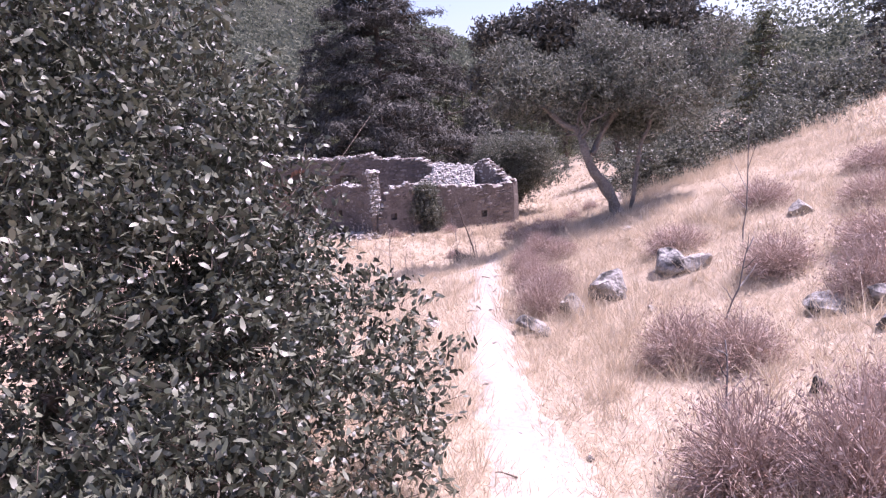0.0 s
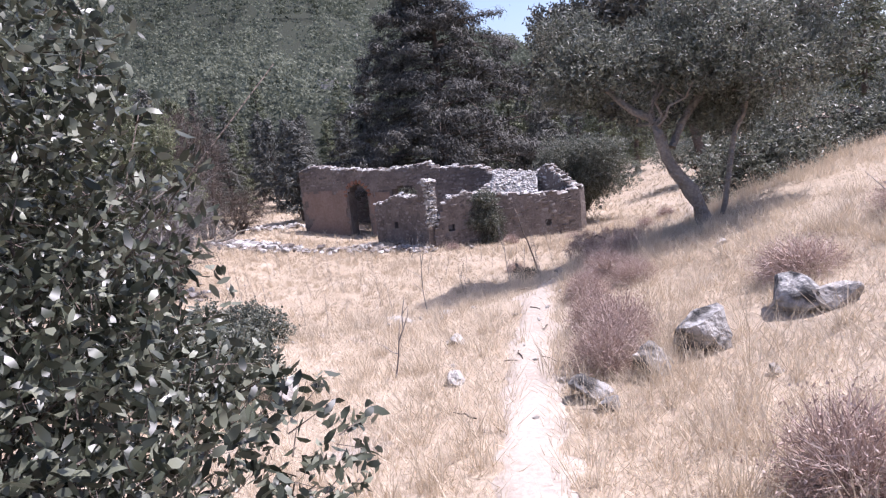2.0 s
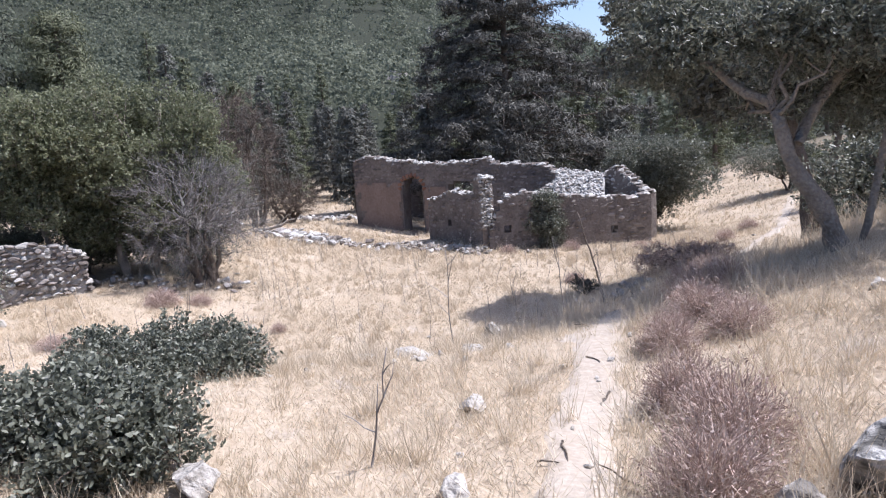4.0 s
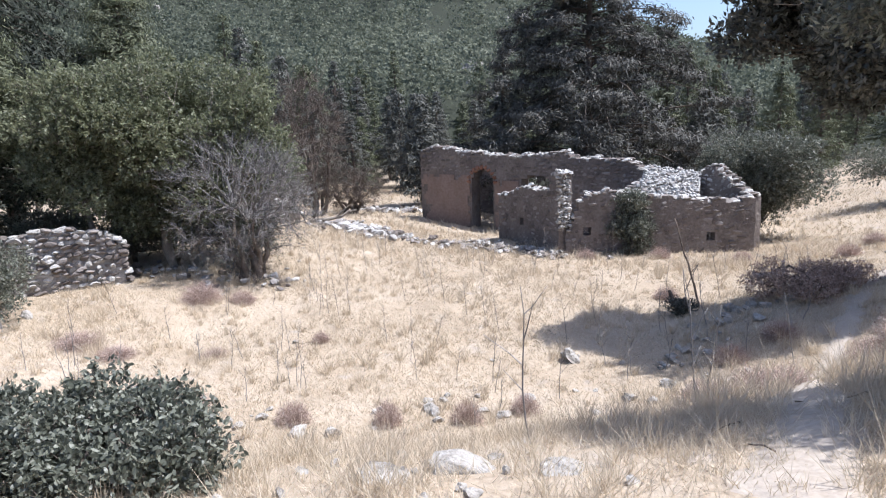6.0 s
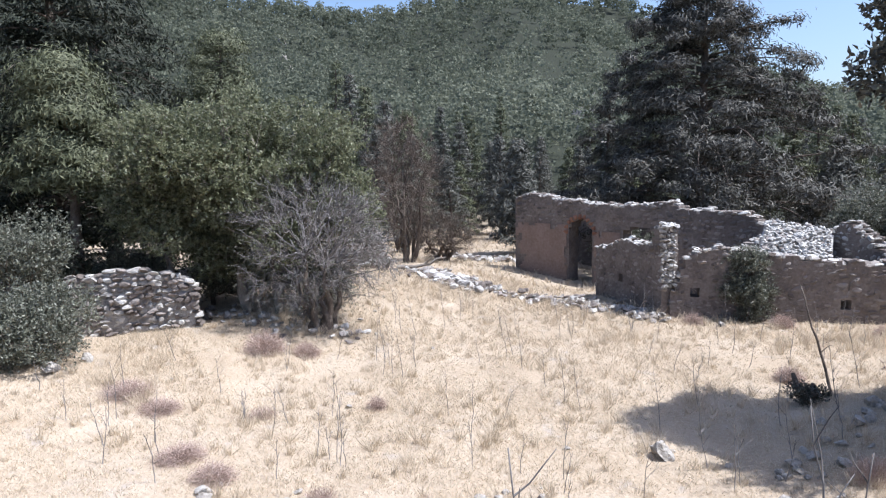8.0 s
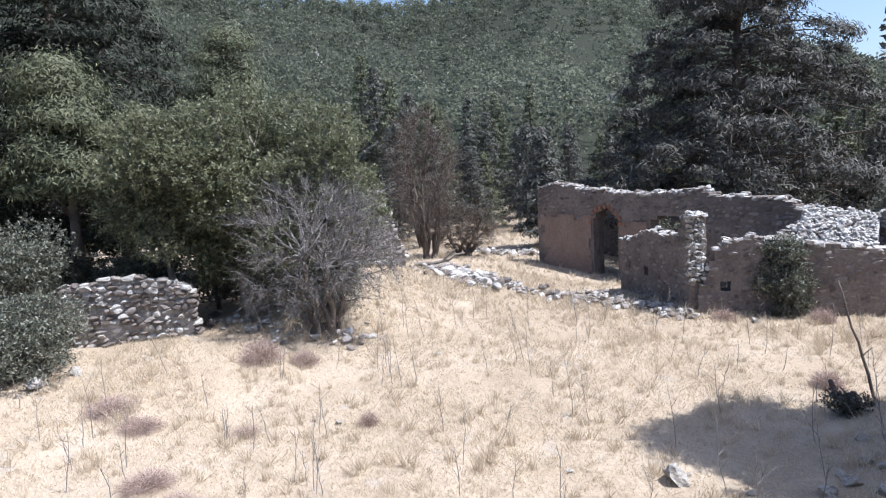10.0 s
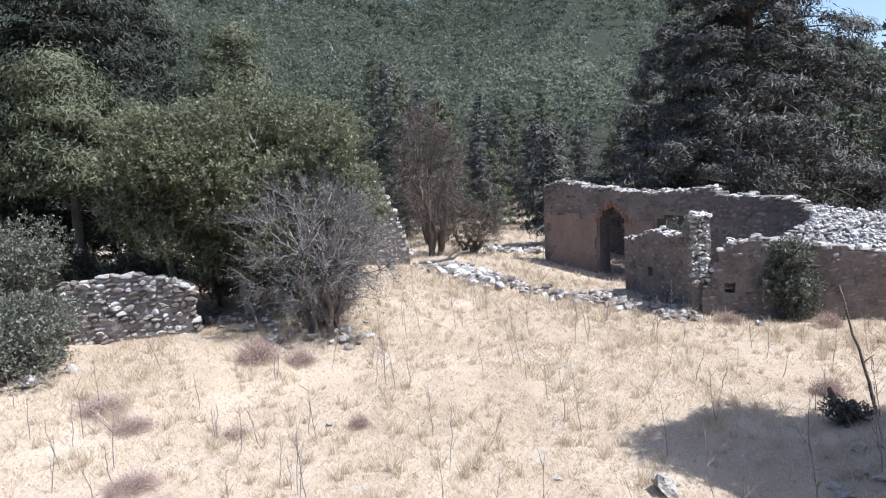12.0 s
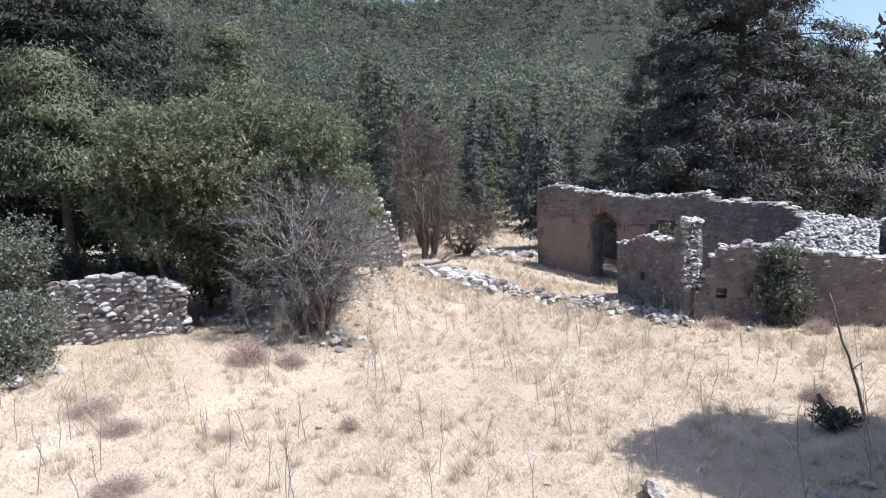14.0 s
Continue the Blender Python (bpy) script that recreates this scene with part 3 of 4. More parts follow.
for k in range(46):
    t = rr.random()
    x, y = -6.2 + 6.6 * t + rr.gauss(0, 0.35), 12.6 + 3.6 * t + rr.gauss(0, 0.4)
    s = rr.uniform(0.08, 0.38)
    rock(x, y, s, s * rr.uniform(0.6, 0.9), s * rr.uniform(0.35, 0.6), rr.randrange(99), "pale limestone rock along the terrace edge", 0.4, "terrace edge rocks")
for k in range(60):
    t = rr.random()
    x, y = -0.6 + 2.4 * t + rr.gauss(0, 0.4), 16.4 + 5.4 * t + rr.gauss(0, 0.35)
    s = rr.uniform(0.1, 0.38)
    rock(x, y, s, s * rr.uniform(0.6, 0.9), s * rr.uniform(0.4, 0.7), rr.randrange(99), "pale rock on the shaded bank", 0.3, "bank rocks")
for k in range(50):
    x, y = rr.uniform(-14, 4), rr.uniform(5, 29)
    s = rr.uniform(0.05, 0.2)
    rock(x, y, s, s * 0.8, s * 0.45, rr.randrange(99), "small loose stone in dry grass", 0.25, "field stones")


def rubble(name, label, a, b, n, spread, seed, big=0.4):
    r = random.Random(seed)
    root = thing(name, label, "rubble", (0, 0, 0))
    for _ in range(n):
        t = r.random()
        x, y = a[0] + (b[0] - a[0]) * t + r.gauss(0, spread), a[1] + (b[1] - a[1]) * t + r.gauss(0, spread)
        s = r.uniform(0.12, big)
        part("stone", (STONES if r.random() < 0.55 else WSTONES)[r.randrange(8)], root, "", scaled(x, y, h(x, y) + s * 0.08 + abs(r.gauss(0, 0.06)), r.uniform(-30, 30), r.uniform(-30, 30), r.uniform(0, 360), s, s * r.uniform(0.6, 0.9), s * r.uniform(0.3, 0.6)))


rubble("rubble", "low bank of tumbled pale building stones", (-14.2, 27.8), (-4.3, 25.2), 290, 0.4, 5, 0.3)
rubble("rubble", "heap of tumbled grey building stones", (-12.9, 27.1), (-10.2, 26.1), 130, 0.3, 6, 0.5)
rubble("rubble", "strip of small fallen stones at a wall's foot", (-7.2, 26.6), (-4.2, 24.9), 110, 0.22, 12, 0.26)
rubble("rubble", "strip of tumbled stones beyond the field", (-15.5, 33.0), (-12.0, 32.6), 90, 0.3, 8)
# sunlit slope of fallen stones between two walls
rs = random.Random(14)
slope_root = thing("rubble", "sunlit slope of white fallen stones between two walls", "rubble", (-1.4, 28.4, -1.0))
for _ in range(290):
    t, q = rs.random(), rs.random()
    s0 = rs.uniform(0.06, 0.17)
    part("stone", (STONES if rs.random() < 0.7 else WSTONES)[rs.randrange(8)], slope_root, "", scaled(-0.9 + 1.6 * t + rs.gauss(0, 0.05), -0.85 + 1.5 * q - 0.35 * t, 0.02 + 0.9 * q - 0.22 * t + rs.uniform(-0.06, 0.06), rs.uniform(10, 50), rs.uniform(-25, 25), rs.uniform(-40, 40), s0 * 1.2, s0, s0 * 0.6))
chips = []
for _ in range(520):
    t, q, s0 = rs.random(), rs.random(), rs.uniform(0.05, 0.12)
    chips.append((rs.randrange(8), scaled(-0.95 + 1.7 * t, -0.9 + 1.6 * q - 0.35 * t, 0.03 + 0.9 * q - 0.22 * t + rs.uniform(-0.04, 0.08), rs.uniform(0, 60), rs.uniform(-40, 40), rs.uniform(0, 360), s0 * 1.3, s0, s0 * 0.7)))
tagged(part("rubble_chips", joined_stones("rubble_chips", chips, M_STONE), slope_root), kind="stuff")
bm = bmesh.new()
top_line = [bm.verts.new((-1.0 + 1.75 * k / 8, 0.75 - 0.042 * k, 0.8 - 0.028 * k)) for k in range(9)]
low_line = [bm.verts.new((-1.0 + 1.75 * k / 8, -0.95 - 0.042 * k, -0.12 - 0.028 * k)) for k in range(9)]
foot_a = [bm.verts.new((-1.0 + 1.75 * k / 8, -0.95 - 0.042 * k, -1.7)) for k in range(9)]
foot_b = [bm.verts.new((-1.0 + 1.75 * k / 8, 0.75 - 0.042 * k, -1.7)) for k in range(9)]
for k in range(8):
    bm.faces.new((low_line[k], low_line[k + 1], top_line[k + 1], top_line[k]))
    bm.faces.new((foot_a[k], foot_a[k + 1], low_line[k + 1], low_line[k]))
    bm.faces.new((foot_b[k + 1], foot_b[k], top_line[k], top_line[k + 1]))
for k in (0, 8):
    bm.faces.new((foot_a[k], low_line[k], top_line[k], foot_b[k]))
me = bpy.data.meshes.new("core")
bm.to_mesh(me)
bm.free()
me.materials.append(M_STONE)
part("core", me, slope_root, "packed rubble core")
rubble("rubble", "scatter of fallen stones under a tree", (-13.4, 18.6), (-9.6, 19.4), 70, 0.4, 9, 0.3)


# ---- plants ----
def blob_points(n, lobes, shell=0.55):
    """Points in the outer part of several ellipsoids, with the way outwards."""
    lobes = np.asarray(lobes, float)
    vol = np.prod(lobes[:, 3:], 1) ** 0.66
    pick = rng.choice(len(lobes), n, p=vol / vol.sum())
    d = unit(rng.normal(size=(n, 3)))
    rad = rng.uniform(shell ** 3, 1, (n, 1)) ** (1 / 3) * rng.uniform(0.85, 1.1, (n, 1))
    return lobes[pick, :3] + d * lobes[pick, 3:] * rad, d


def crown_lobes(center, radii, n, size, seed):
    r = np.random.default_rng(seed)
    d = unit(r.normal(size=(n, 3)))
    p = np.asarray(center) + d * np.asarray(radii) * r.uniform(0.25, 0.85, (n, 1))
    s = np.asarray(size) * r.uniform(0.6, 1.25, (n, 1)) * np.array([1, 1, 0.75])
    return np.concatenate([p, s], 1)


def sprig_leaves(n_sprigs, per, lobes, length, leaf_l, leaf_w, shell=0.6, oval=False):
    """Leaves set along short twigs, so that the outline is uneven."""
    p, d = blob_points(n_sprigs, lobes, shell)
    axis = unit(d + rng.normal(size=d.shape) * 0.7 + np.array([0, 0, 0.35]))
    t = rng.uniform(0, 1, (n_sprigs, per, 1)) ** 0.55
    c = p[:, None] + axis[:, None] * t * length + rng.normal(size=(n_sprigs, per, 3)) * leaf_l * 0.35
    a = axis[:, None] * 0.6 + rng.normal(size=(n_sprigs, per, 3)) * 0.75
    leaves = leaf_arrays(c.reshape(-1, 3), a.reshape(-1, 3), leaf_l, leaf_w, 0.25, oval)
    twigs = blade_arrays(p, p + axis * length, max(0.004, leaf_w * 0.18))
    return leaves, twigs


def broadleaf(name, label, category, base, trunks, lobes, sprigs, per, twig, leaf_l, leaf_w, mat, bark, limb_r=0.05, shell=0.6, oval=False):
    """trunks: lines of points with the radius at foot and top; limbs run from the trunks' tops to the lobes."""
    base = np.asarray(base, float)
    root = thing(name, label, category, base)
    tops = []
    for k, (pts, r0, r1) in enumerate(trunks):
        q = np.concatenate([wavy(pts[i], pts[i + 1], 5, 0.02)[(0 if i == 0 else 1):] for i in range(len(pts) - 1)])
        v, f = tube_arrays(q - base, np.linspace(r0, r1, len(q)) * (1 + 0.12 * rng.normal(size=len(q))), 9)
        part("trunk", mesh_of("trunk", v, f, bark, True), root)
        tops.append(q[-1])
        tops.append(q[len(q) * 2 // 3])
    tops = np.array(tops)
    limbs = []
    for lobe in lobes:
        s = tops[np.argmin(np.linalg.norm(tops - lobe[:3], axis=1))]
        line = wavy(s, lobe[:3], 7, 0.05)
        limbs.append(tube_arrays(line - base, np.linspace(limb_r, limb_r * 0.25, 7), 5))
        for _ in range(3):
            e = lobe[:3] + rng.normal(size=3) * lobe[3:] * 0.6
            limbs.append(tube_arrays(wavy(line[4], e, 5, 0.03) - base, np.linspace(limb_r * 0.35, limb_r * 0.1, 5), 4))
    part("branching", mesh_of("branching", *joined(*limbs), bark), root)
    leaves, twigs = sprig_leaves(sprigs, per, lobes, twig, leaf_l, leaf_w, shell, oval)
    v, f = leaves
    crown = part("crown", mesh_of("crown", v - base, f, mat), root)
    v, f = twigs
    tagged(part("twigwork", mesh_of("twigwork", v - base, f, bark), crown), kind="stuff")
    return root


def conifer(name, label, base, top, radius, seed, n_branch=90, n_card=130, card=0.3, mat=None, bare=0.1, droop=0.25, shape=0.8, puff=0.16):
    """A conifer: a straight trunk, tiers of drooping branches, each with its own sprays of needles."""
    r = np.random.default_rng(seed)
    mat = mat or M_CONIFER
    root = thing(name, label, "tree", base)
    ht = top
    line = wavy((0, 0, -0.2), (0, 0, ht), 9, 0.06)
    part("trunk", mesh_of("trunk", *tube_arrays(line, np.linspace(0.05 + ht * 0.018, 0.03, 9), 8), M_BARK, True), root)
    tubes, cen, axs = [], [], []
    for k in range(n_branch):
        f = bare + (1 - bare) * (k + 0.5) / n_branch
        z = ht * min(0.985, f + r.uniform(-0.02, 0.02))
        droop_k = droop * r.uniform(0.3, 1.4)
        reach = radius * (1 - ((f - 0.22) / 0.78 if f > 0.22 else (0.22 - f) * 0.8)) ** shape * r.uniform(0.6, 1.12) + 0.15
        ang = k * 2.399 + r.uniform(-0.4, 0.4)
        d = np.array([math.cos(ang), math.sin(ang), 0])
        t = np.linspace(0, 1, 6)[:, None]
        p = np.array([0, 0, z]) + d * reach * t + np.array([0, 0, 1]) * (reach * 0.28 * t - reach * droop_k * 2.0 * t * t)
        tubes.append(tube_arrays(p, np.linspace(0.02 + 0.008 * reach, 0.006, 6), 4))
        side = np.array([-d[1], d[0], 0])
        nc = max(3, int(16 * reach / radius) + 2)
        tc = r.uniform(0.15, 1.02, (nc, 1)) ** 0.75
        hub = np.array([0, 0, z]) + d * reach * tc + np.array([0, 0, 1]) * (reach * 0.28 * tc - reach * droop_k * 2.0 * tc * tc) + side * r.normal(size=(nc, 1)) * (0.08 + 0.2 * reach * (1.15 - tc)) * 0.9
        m = int(n_card * (0.3 + reach / radius))
        pick = r.integers(0, nc, m)
        size = r.uniform(0.5, 1.3, nc)[pick][:, None] * puff
        off = r.normal(size=(m, 3)) * size * np.array([1, 1, 0.6])
        cen.append(hub[pick] + off)
        axs.append(unit(off) * 0.8 + d * 0.5 + np.array([0, 0, 0.45]))
    tagged(part("branching", mesh_of("branching", *joined(*tubes), M_BARK), root), kind="stuff")
    axs = np.concatenate(axs)
    v, f = leaf_arrays(np.concatenate(cen), np.cross(axs, r.normal(size=axs.shape)), card, card * 0.2, facing=unit(axs) + r.normal(size=axs.shape) * 0.35)
    part("crown", mesh_of("crown", v, f, mat), root)
    return root


# evergreen thicket that leans over the start of the path
lob = np.array([(0.12, 3.75, 0.95, 0.62, 0.6, 0.5), (-0.35, 3.3, 1.25, 0.75, 0.8, 0.75), (-1.1, 3.2, 1.6, 0.9, 0.9, 0.9), (-1.5, 3.9, 2.2, 1.0, 0.9, 0.8), (-0.9, 4.3, 1.2, 0.7, 0.6, 0.7), (-0.6, 3.7, 2.1, 0.62, 0.6, 0.6),
                (-2.0, 3.0, 1.7, 0.9, 0.9, 1.1), (-2.2, 4.2, 2.9, 0.9, 0.9, 0.7), (0.3, 3.45, 0.72, 0.45, 0.55, 0.32), (-0.25, 4.1, 1.0, 0.5, 0.5, 0.5), (-1.2, 3.6, 2.9, 0.6, 0.6, 0.5), (-0.15, 2.9, 0.8, 0.45, 0.5, 0.4), (-0.75, 4.25, 1.95, 0.6, 0.5, 0.6), (-0.6, 4.3, 1.35, 0.55, 0.45, 0.6), (-1.3, 4.4, 2.6, 0.7, 0.6, 0.6), (-1.0, 4.2, 3.1, 0.5, 0.5, 0.5), (0.18, 2.72, 0.95, 0.34, 0.34, 0.3), (-0.05, 2.45, 0.8, 0.4, 0.4, 0.3),
                (-0.2, 4.05, 1.65, 0.4, 0.4, 0.36), (-0.3, 4.05, 2.05, 0.42, 0.4, 0.36), (-0.15, 4.0, 1.25, 0.38, 0.4, 0.34)])
lob = np.concatenate([lob, np.concatenate([lob[:, :3] + np.random.default_rng(3).normal(size=(len(lob), 3)) * lob[:, 3:] * 0.55, lob[:, 3:] * 0.5], 1)])
lob = lob[(np.arange(len(lob)) < len(lob) // 2) | (lob[:, 0] + lob[:, 3] < np.interp(lob[:, 1], [2.4, 3.2, 3.9, 4.3], [0.5, 0.7, 0.7, 0.2]))]
b0 = (-1.0, 3.5, h(-1.0, 3.5) - 0.05)
broadleaf("evergreen_bush", "dense evergreen bush with small glossy dark leaves", "bush", b0,
          [([(-1.0, 3.5, b0[2]), (-0.8, 3.4, 1.0)], 0.06, 0.03), ([(-1.0, 3.5, b0[2]), (-1.5, 3.6, 1.5)], 0.07, 0.03), ([(-0.9, 3.6, b0[2]), (-0.3, 3.6, 0.8)], 0.05, 0.02)],
          lob, 14500, 8, 0.11, 0.042, 0.0165, M_LEAF, M_BARK, 0.016, 0.62, True)

# low bushes on the bank
for cx, cy, rx, ry, n, size, sd, lab in ((-1.75, 6.75, 1.2, 0.55, 22, 0.2, 4, "low spreading dark green bush beside the path"), (-2.6, 8.4, 0.95, 0.6, 26, 0.2, 6, "low spreading green bush with reddish tips")):
    lob = crown_lobes((cx, cy, h(cx, cy) + 0.16), (rx, ry, 0.22), n, (size, size, size), sd)
    b0 = (cx, cy, h(cx, cy))
    broadleaf("low_bush", lab, "bush", b0, [([b0, (cx + 0.1, cy, b0[2] + 0.25)], 0.04, 0.02)], lob, 4800, 7, 0.09, 0.036, 0.017, M_OLIVE, M_BARK, 0.015, 0.45, True)

# olive with a leaning pale trunk beside the path
lob = np.concatenate([crown_lobes((2.35, 10.2, 2.25), (1.85, 1.2, 1.0), 46, (0.3, 0.3, 0.28), 12), crown_lobes((1.1, 10.4, 2.3), (0.7, 0.5, 0.5), 11, (0.25, 0.25, 0.22), 13)])
lob = lob[(lob[:, 2] - 0.7 * lob[:, 5] > np.interp(lob[:, 0], [0.3, 1.0, 2.0, 3.0], [1.75, 1.5, 1.4, 1.35])) & (lob[:, 0] > 0.6) & (lob[:, 1] > 9.3 + 0.6 * (lob[:, 0] < 1.4))]
b0 = (2.32, 9.85, h(2.32, 9.85) - 0.05)
broadleaf("olive_tree", "grey-green olive tree with a leaning pale trunk", "tree", b0,
          [([b0, (2.1, 9.8, 1.0), (1.85, 9.8, 1.6)], 0.08, 0.05), ([(1.85, 9.8, 1.6), (1.45, 10.1, 1.95), (1.0, 10.3, 2.15)], 0.045, 0.02), ([(2.0, 9.8, 1.35), (2.4, 10.1, 1.9), (2.9, 10.2, 2.3)], 0.045, 0.02), ([(2.45, 9.95, b0[2]), (2.6, 10.0, 1.3), (2.8, 10.0, 1.9)], 0.028, 0.02)],
          lob, 9000, 8, 0.14, 0.05, 0.018, M_OLIVE, M_PALEBARK, 0.02, 0.35)

# broad green tree over the terrace wall, with two pale trunks
side, dep = np.array([0.565, 0.82, 0]), np.array([-0.82, 0.565, 0])
c0 = np.array([-13.2, 19.5, 1.2])
r5 = np.random.default_rng(5)
lob = []
for k in range(155):
    q = unit(r5.normal(size=3)) * r5.uniform(0.4, 0.97)
    p = c0 + side * q[0] * 3.6 + dep * q[1] * 2.2 + np.array([0, 0, q[2] * 2.35])
    if p[2] > -1.25:
        s = r5.uniform(0.34, 0.72)
        lob.append((*p, s, s, s * 0.8))
lob = np.array(lob)
b0 = (-12.9, 19.3, h(-12.9, 19.3) - 0.05)
broadleaf("carob_tree", "broad green tree with grey limbs over a stone wall", "tree", b0,
          [([b0, (-13.1, 19.3, -0.9), (-13.2, 19.2, 0.2)], 0.13, 0.08), ([(-12.2, 19.7, b0[2]), (-12.4, 19.8, -0.8), (-12.3, 20.2, 0.4)], 0.12, 0.07), ([(-14.2, 18.3, b0[2]), (-14.4, 18.2, -0.6), (-14.6, 18.0, 0.4)], 0.11, 0.06)],
          lob, 19500, 8, 0.26, 0.095, 0.05, M_GREEN, M_PALEBARK, 0.035, 0.5)


def bare_shrub(name, label, base, crown, radii, stems, seed, mat, leafy=None, boughs=90, twigs=520, fine=26, category="shrub"):
    """A leafless crown: gnarled stems, boughs, twigs and ever finer twigs, each grown from the nearest wood below it."""
    r = np.random.default_rng(seed)
    root = thing(name, label, category, base)
    crown, radii = np.asarray(crown, float), np.asarray(radii, float)

    def spots(n, lo, hi):
        d = unit(r.normal(size=(n, 3)))
        ragged = 0.87 + 0.17 * np.sin(d[:, :1] * 4.1 + seed) + 0.13 * np.sin(d[:, 1:2] * 5.3 + d[:, 2:] * 4.7 + seed)
        return crown + d * radii * ragged * r.uniform(lo ** 3, hi ** 3, (n, 1)) ** (1 / 3)

    nodes, wood = [], []
    for k in range(stems):
        ang = 6.283 * (k + r.uniform(-0.3, 0.3)) / stems
        foot = np.array([math.cos(ang) * 0.16, math.sin(ang) * 0.16, -0.05])
        end = crown + np.array([math.cos(ang), math.sin(ang), 0]) * radii * 0.45 * r.uniform(0.4, 1.0) - np.array([0, 0, radii[2] * r.uniform(0.1, 0.5)])
        line = wavy(foot, end, 10, 0.07)
        part("trunk", mesh_of("trunk", *tube_arrays(line, np.linspace(0.1, 0.035, 10), 7), M_BARK, True), root)
        nodes.append(line[4:])
    nodes = np.concatenate(nodes)
    for count, lo, hi, r0, r1, wob in ((boughs, 0.35, 0.85, 0.024, 0.008, 0.06), (twigs, 0.5, 1.0, 0.013, 0.004, 0.035)):
        grown = []
        for e in spots(count, lo, hi):
            cost = np.linalg.norm(nodes - e, axis=1) + 0.9 * np.maximum(0, nodes[:, 2] - e[2])
            line = wavy(nodes[np.argmin(cost)], e, 6, wob)
            wood.append(tube_arrays(line, np.linspace(r0, r1, 6), 4))
            grown.append(line[1:])
        nodes = np.concatenate([nodes] + grown)
    tips = nodes[-twigs * 5:]
    start = np.repeat(tips[r.random(len(tips)) < 0.85], fine // 5, 0)
    way = unit(unit(start - crown) * np.array([1, 1, 1.2]) + r.normal(size=start.shape) * 0.75 + np.array([0, 0, 0.25]))
    end = start + way * r.uniform(0.12, 0.5, (len(start), 1))
    boughwork = part("branching", mesh_of("branching", *joined(*wood), mat), root)
    tagged(part("twigwork", mesh_of("twigwork", *blade_arrays(start, end, 0.009), mat), boughwork), kind="stuff")
    if leafy:
        t = end[r.random(len(end)) < 0.4 - 0.25 * (end[:, 2] - crown[2]) / radii[2]]
        part("foliage", mesh_of("foliage", *leaf_arrays(t, r.normal(size=t.shape), 0.055, 0.028), leafy), root, "sparse grey-green leaves")
    return root


bare_shrub("bare_shrub", "grey many-stemmed shrub, nearly leafless, before a tree", (-10.35, 19.25, h(-10.35, 19.25)), (-0.35, 0.3, 1.95), (2.2, 2.0, 1.95), 8, 3, M_GREYTWIG, M_OLIVE, boughs=110, twigs=620, fine=22)
bare_shrub("bare_tree", "grey-brown leafless tree beyond a collapsed wall", (-15.9, 30.5, h(-15.9, 30.5)), (0, 0, 3.4), (1.9, 1.9, 2.9), 5, 8, M_BARK, boughs=60, twigs=330, category="tree")
bare_shrub("bare_tree", "grey-brown leafless tree at the field's end", (-18.4, 33.5, h(-18.4, 33.5)), (0, 0, 3.6), (2.2, 2.0, 3.2), 5, 9, M_BARK, boughs=60, twigs=330, category="tree")
bare_shrub("bare_shrub", "low grey leafless thicket at the field's end", (-14.9, 31.6, h(-14.9, 31.6)), (0, 0, 1.2), (1.9, 1.4, 1.1), 6, 10, M_BARK, boughs=60, twigs=300)

# dead fallen branch by the collapsed wall
line = wavy((-14.4, 27.6, h(-14.4, 27.6) + 0.12), (-12.9, 28.6, h(-12.9, 28.6) + 0.45), 7, 0.05)
fb = thing("fallen_branch", "bleached dead branch lying among stones", "branch", tuple(line[0]))
part("limb", mesh_of("limb", *joined(tube_arrays(line - line[0], np.linspace(0.09, 0.03, 7), 6), tube_arrays(wavy(line[3], line[3] + np.array([0.6, 0.2, 0.5]), 5, 0.03) - line[0], np.linspace(0.04, 0.01, 5), 5)), M_PALEBARK), fb)


def bush(name, label, center, radii, n, size, seed, sprigs, leaf, mat, per=7):
    lob = crown_lobes(center, radii, n, (size,) * 3, seed)
    b = (center[0], center[1], h(center[0], center[1]) - 0.05)
    return broadleaf(name, label, "bush", b, [([b, (b[0] + 0.1, b[1], b[2] + 0.4)], 0.06, 0.03), ([b, (b[0] - 0.2, b[1] + 0.1, b[2] + 0.5)], 0.05, 0.03)], lob, sprigs, per, leaf * 2.5, leaf, leaf * 0.45, mat, M_BARK, 0.025, 0.4)


bush("evergreen_bush", "dark green rounded bush beside a dry-stone wall", (-13.0, 14.1, -1.2), (1.2, 1.1, 0.8), 20, 0.55, 21, 3200, 0.07, M_OLIVE)
bush("evergreen_bush", "dark green bush at the end of a stone wall", (-15.6, 14.9, -0.5), (1.6, 1.4, 1.2), 22, 0.7, 22, 3200, 0.08, M_OLIVE)
for k, (x, y, z) in enumerate([(-14.6, 19.6, -1.2), (-13.4, 20.9, -1.2), (-16.0, 18.2, -1.0), (-11.9, 20.9, -1.3), (-17.4, 17.0, -0.8), (-15.5, 21.5, -1.0)]):
    bush("evergreen_bush", "shaded dark undergrowth beneath a broad tree", (x, y, z), (1.0, 0.9, 0.55), 14, 0.5, 70 + k, 1700, 0.075, M_OLIVE)
bush("wall_shrub", "upright olive-green shrub against a ruined wall", (-2.45, 26.1, -1.45), (0.62, 0.45, 1.1), 30, 0.27, 23, 2600, 0.07, M_OLIVE)
# first growth is added behind the doorway to shade its lit jamb
bush("evergreen_bush", "dark green growth inside the ruin", (-7.4, 31.75, -1.35), (1.1, 0.55, 0.9), 18, 0.5, 33, 2400, 0.08, M_OLIVE)
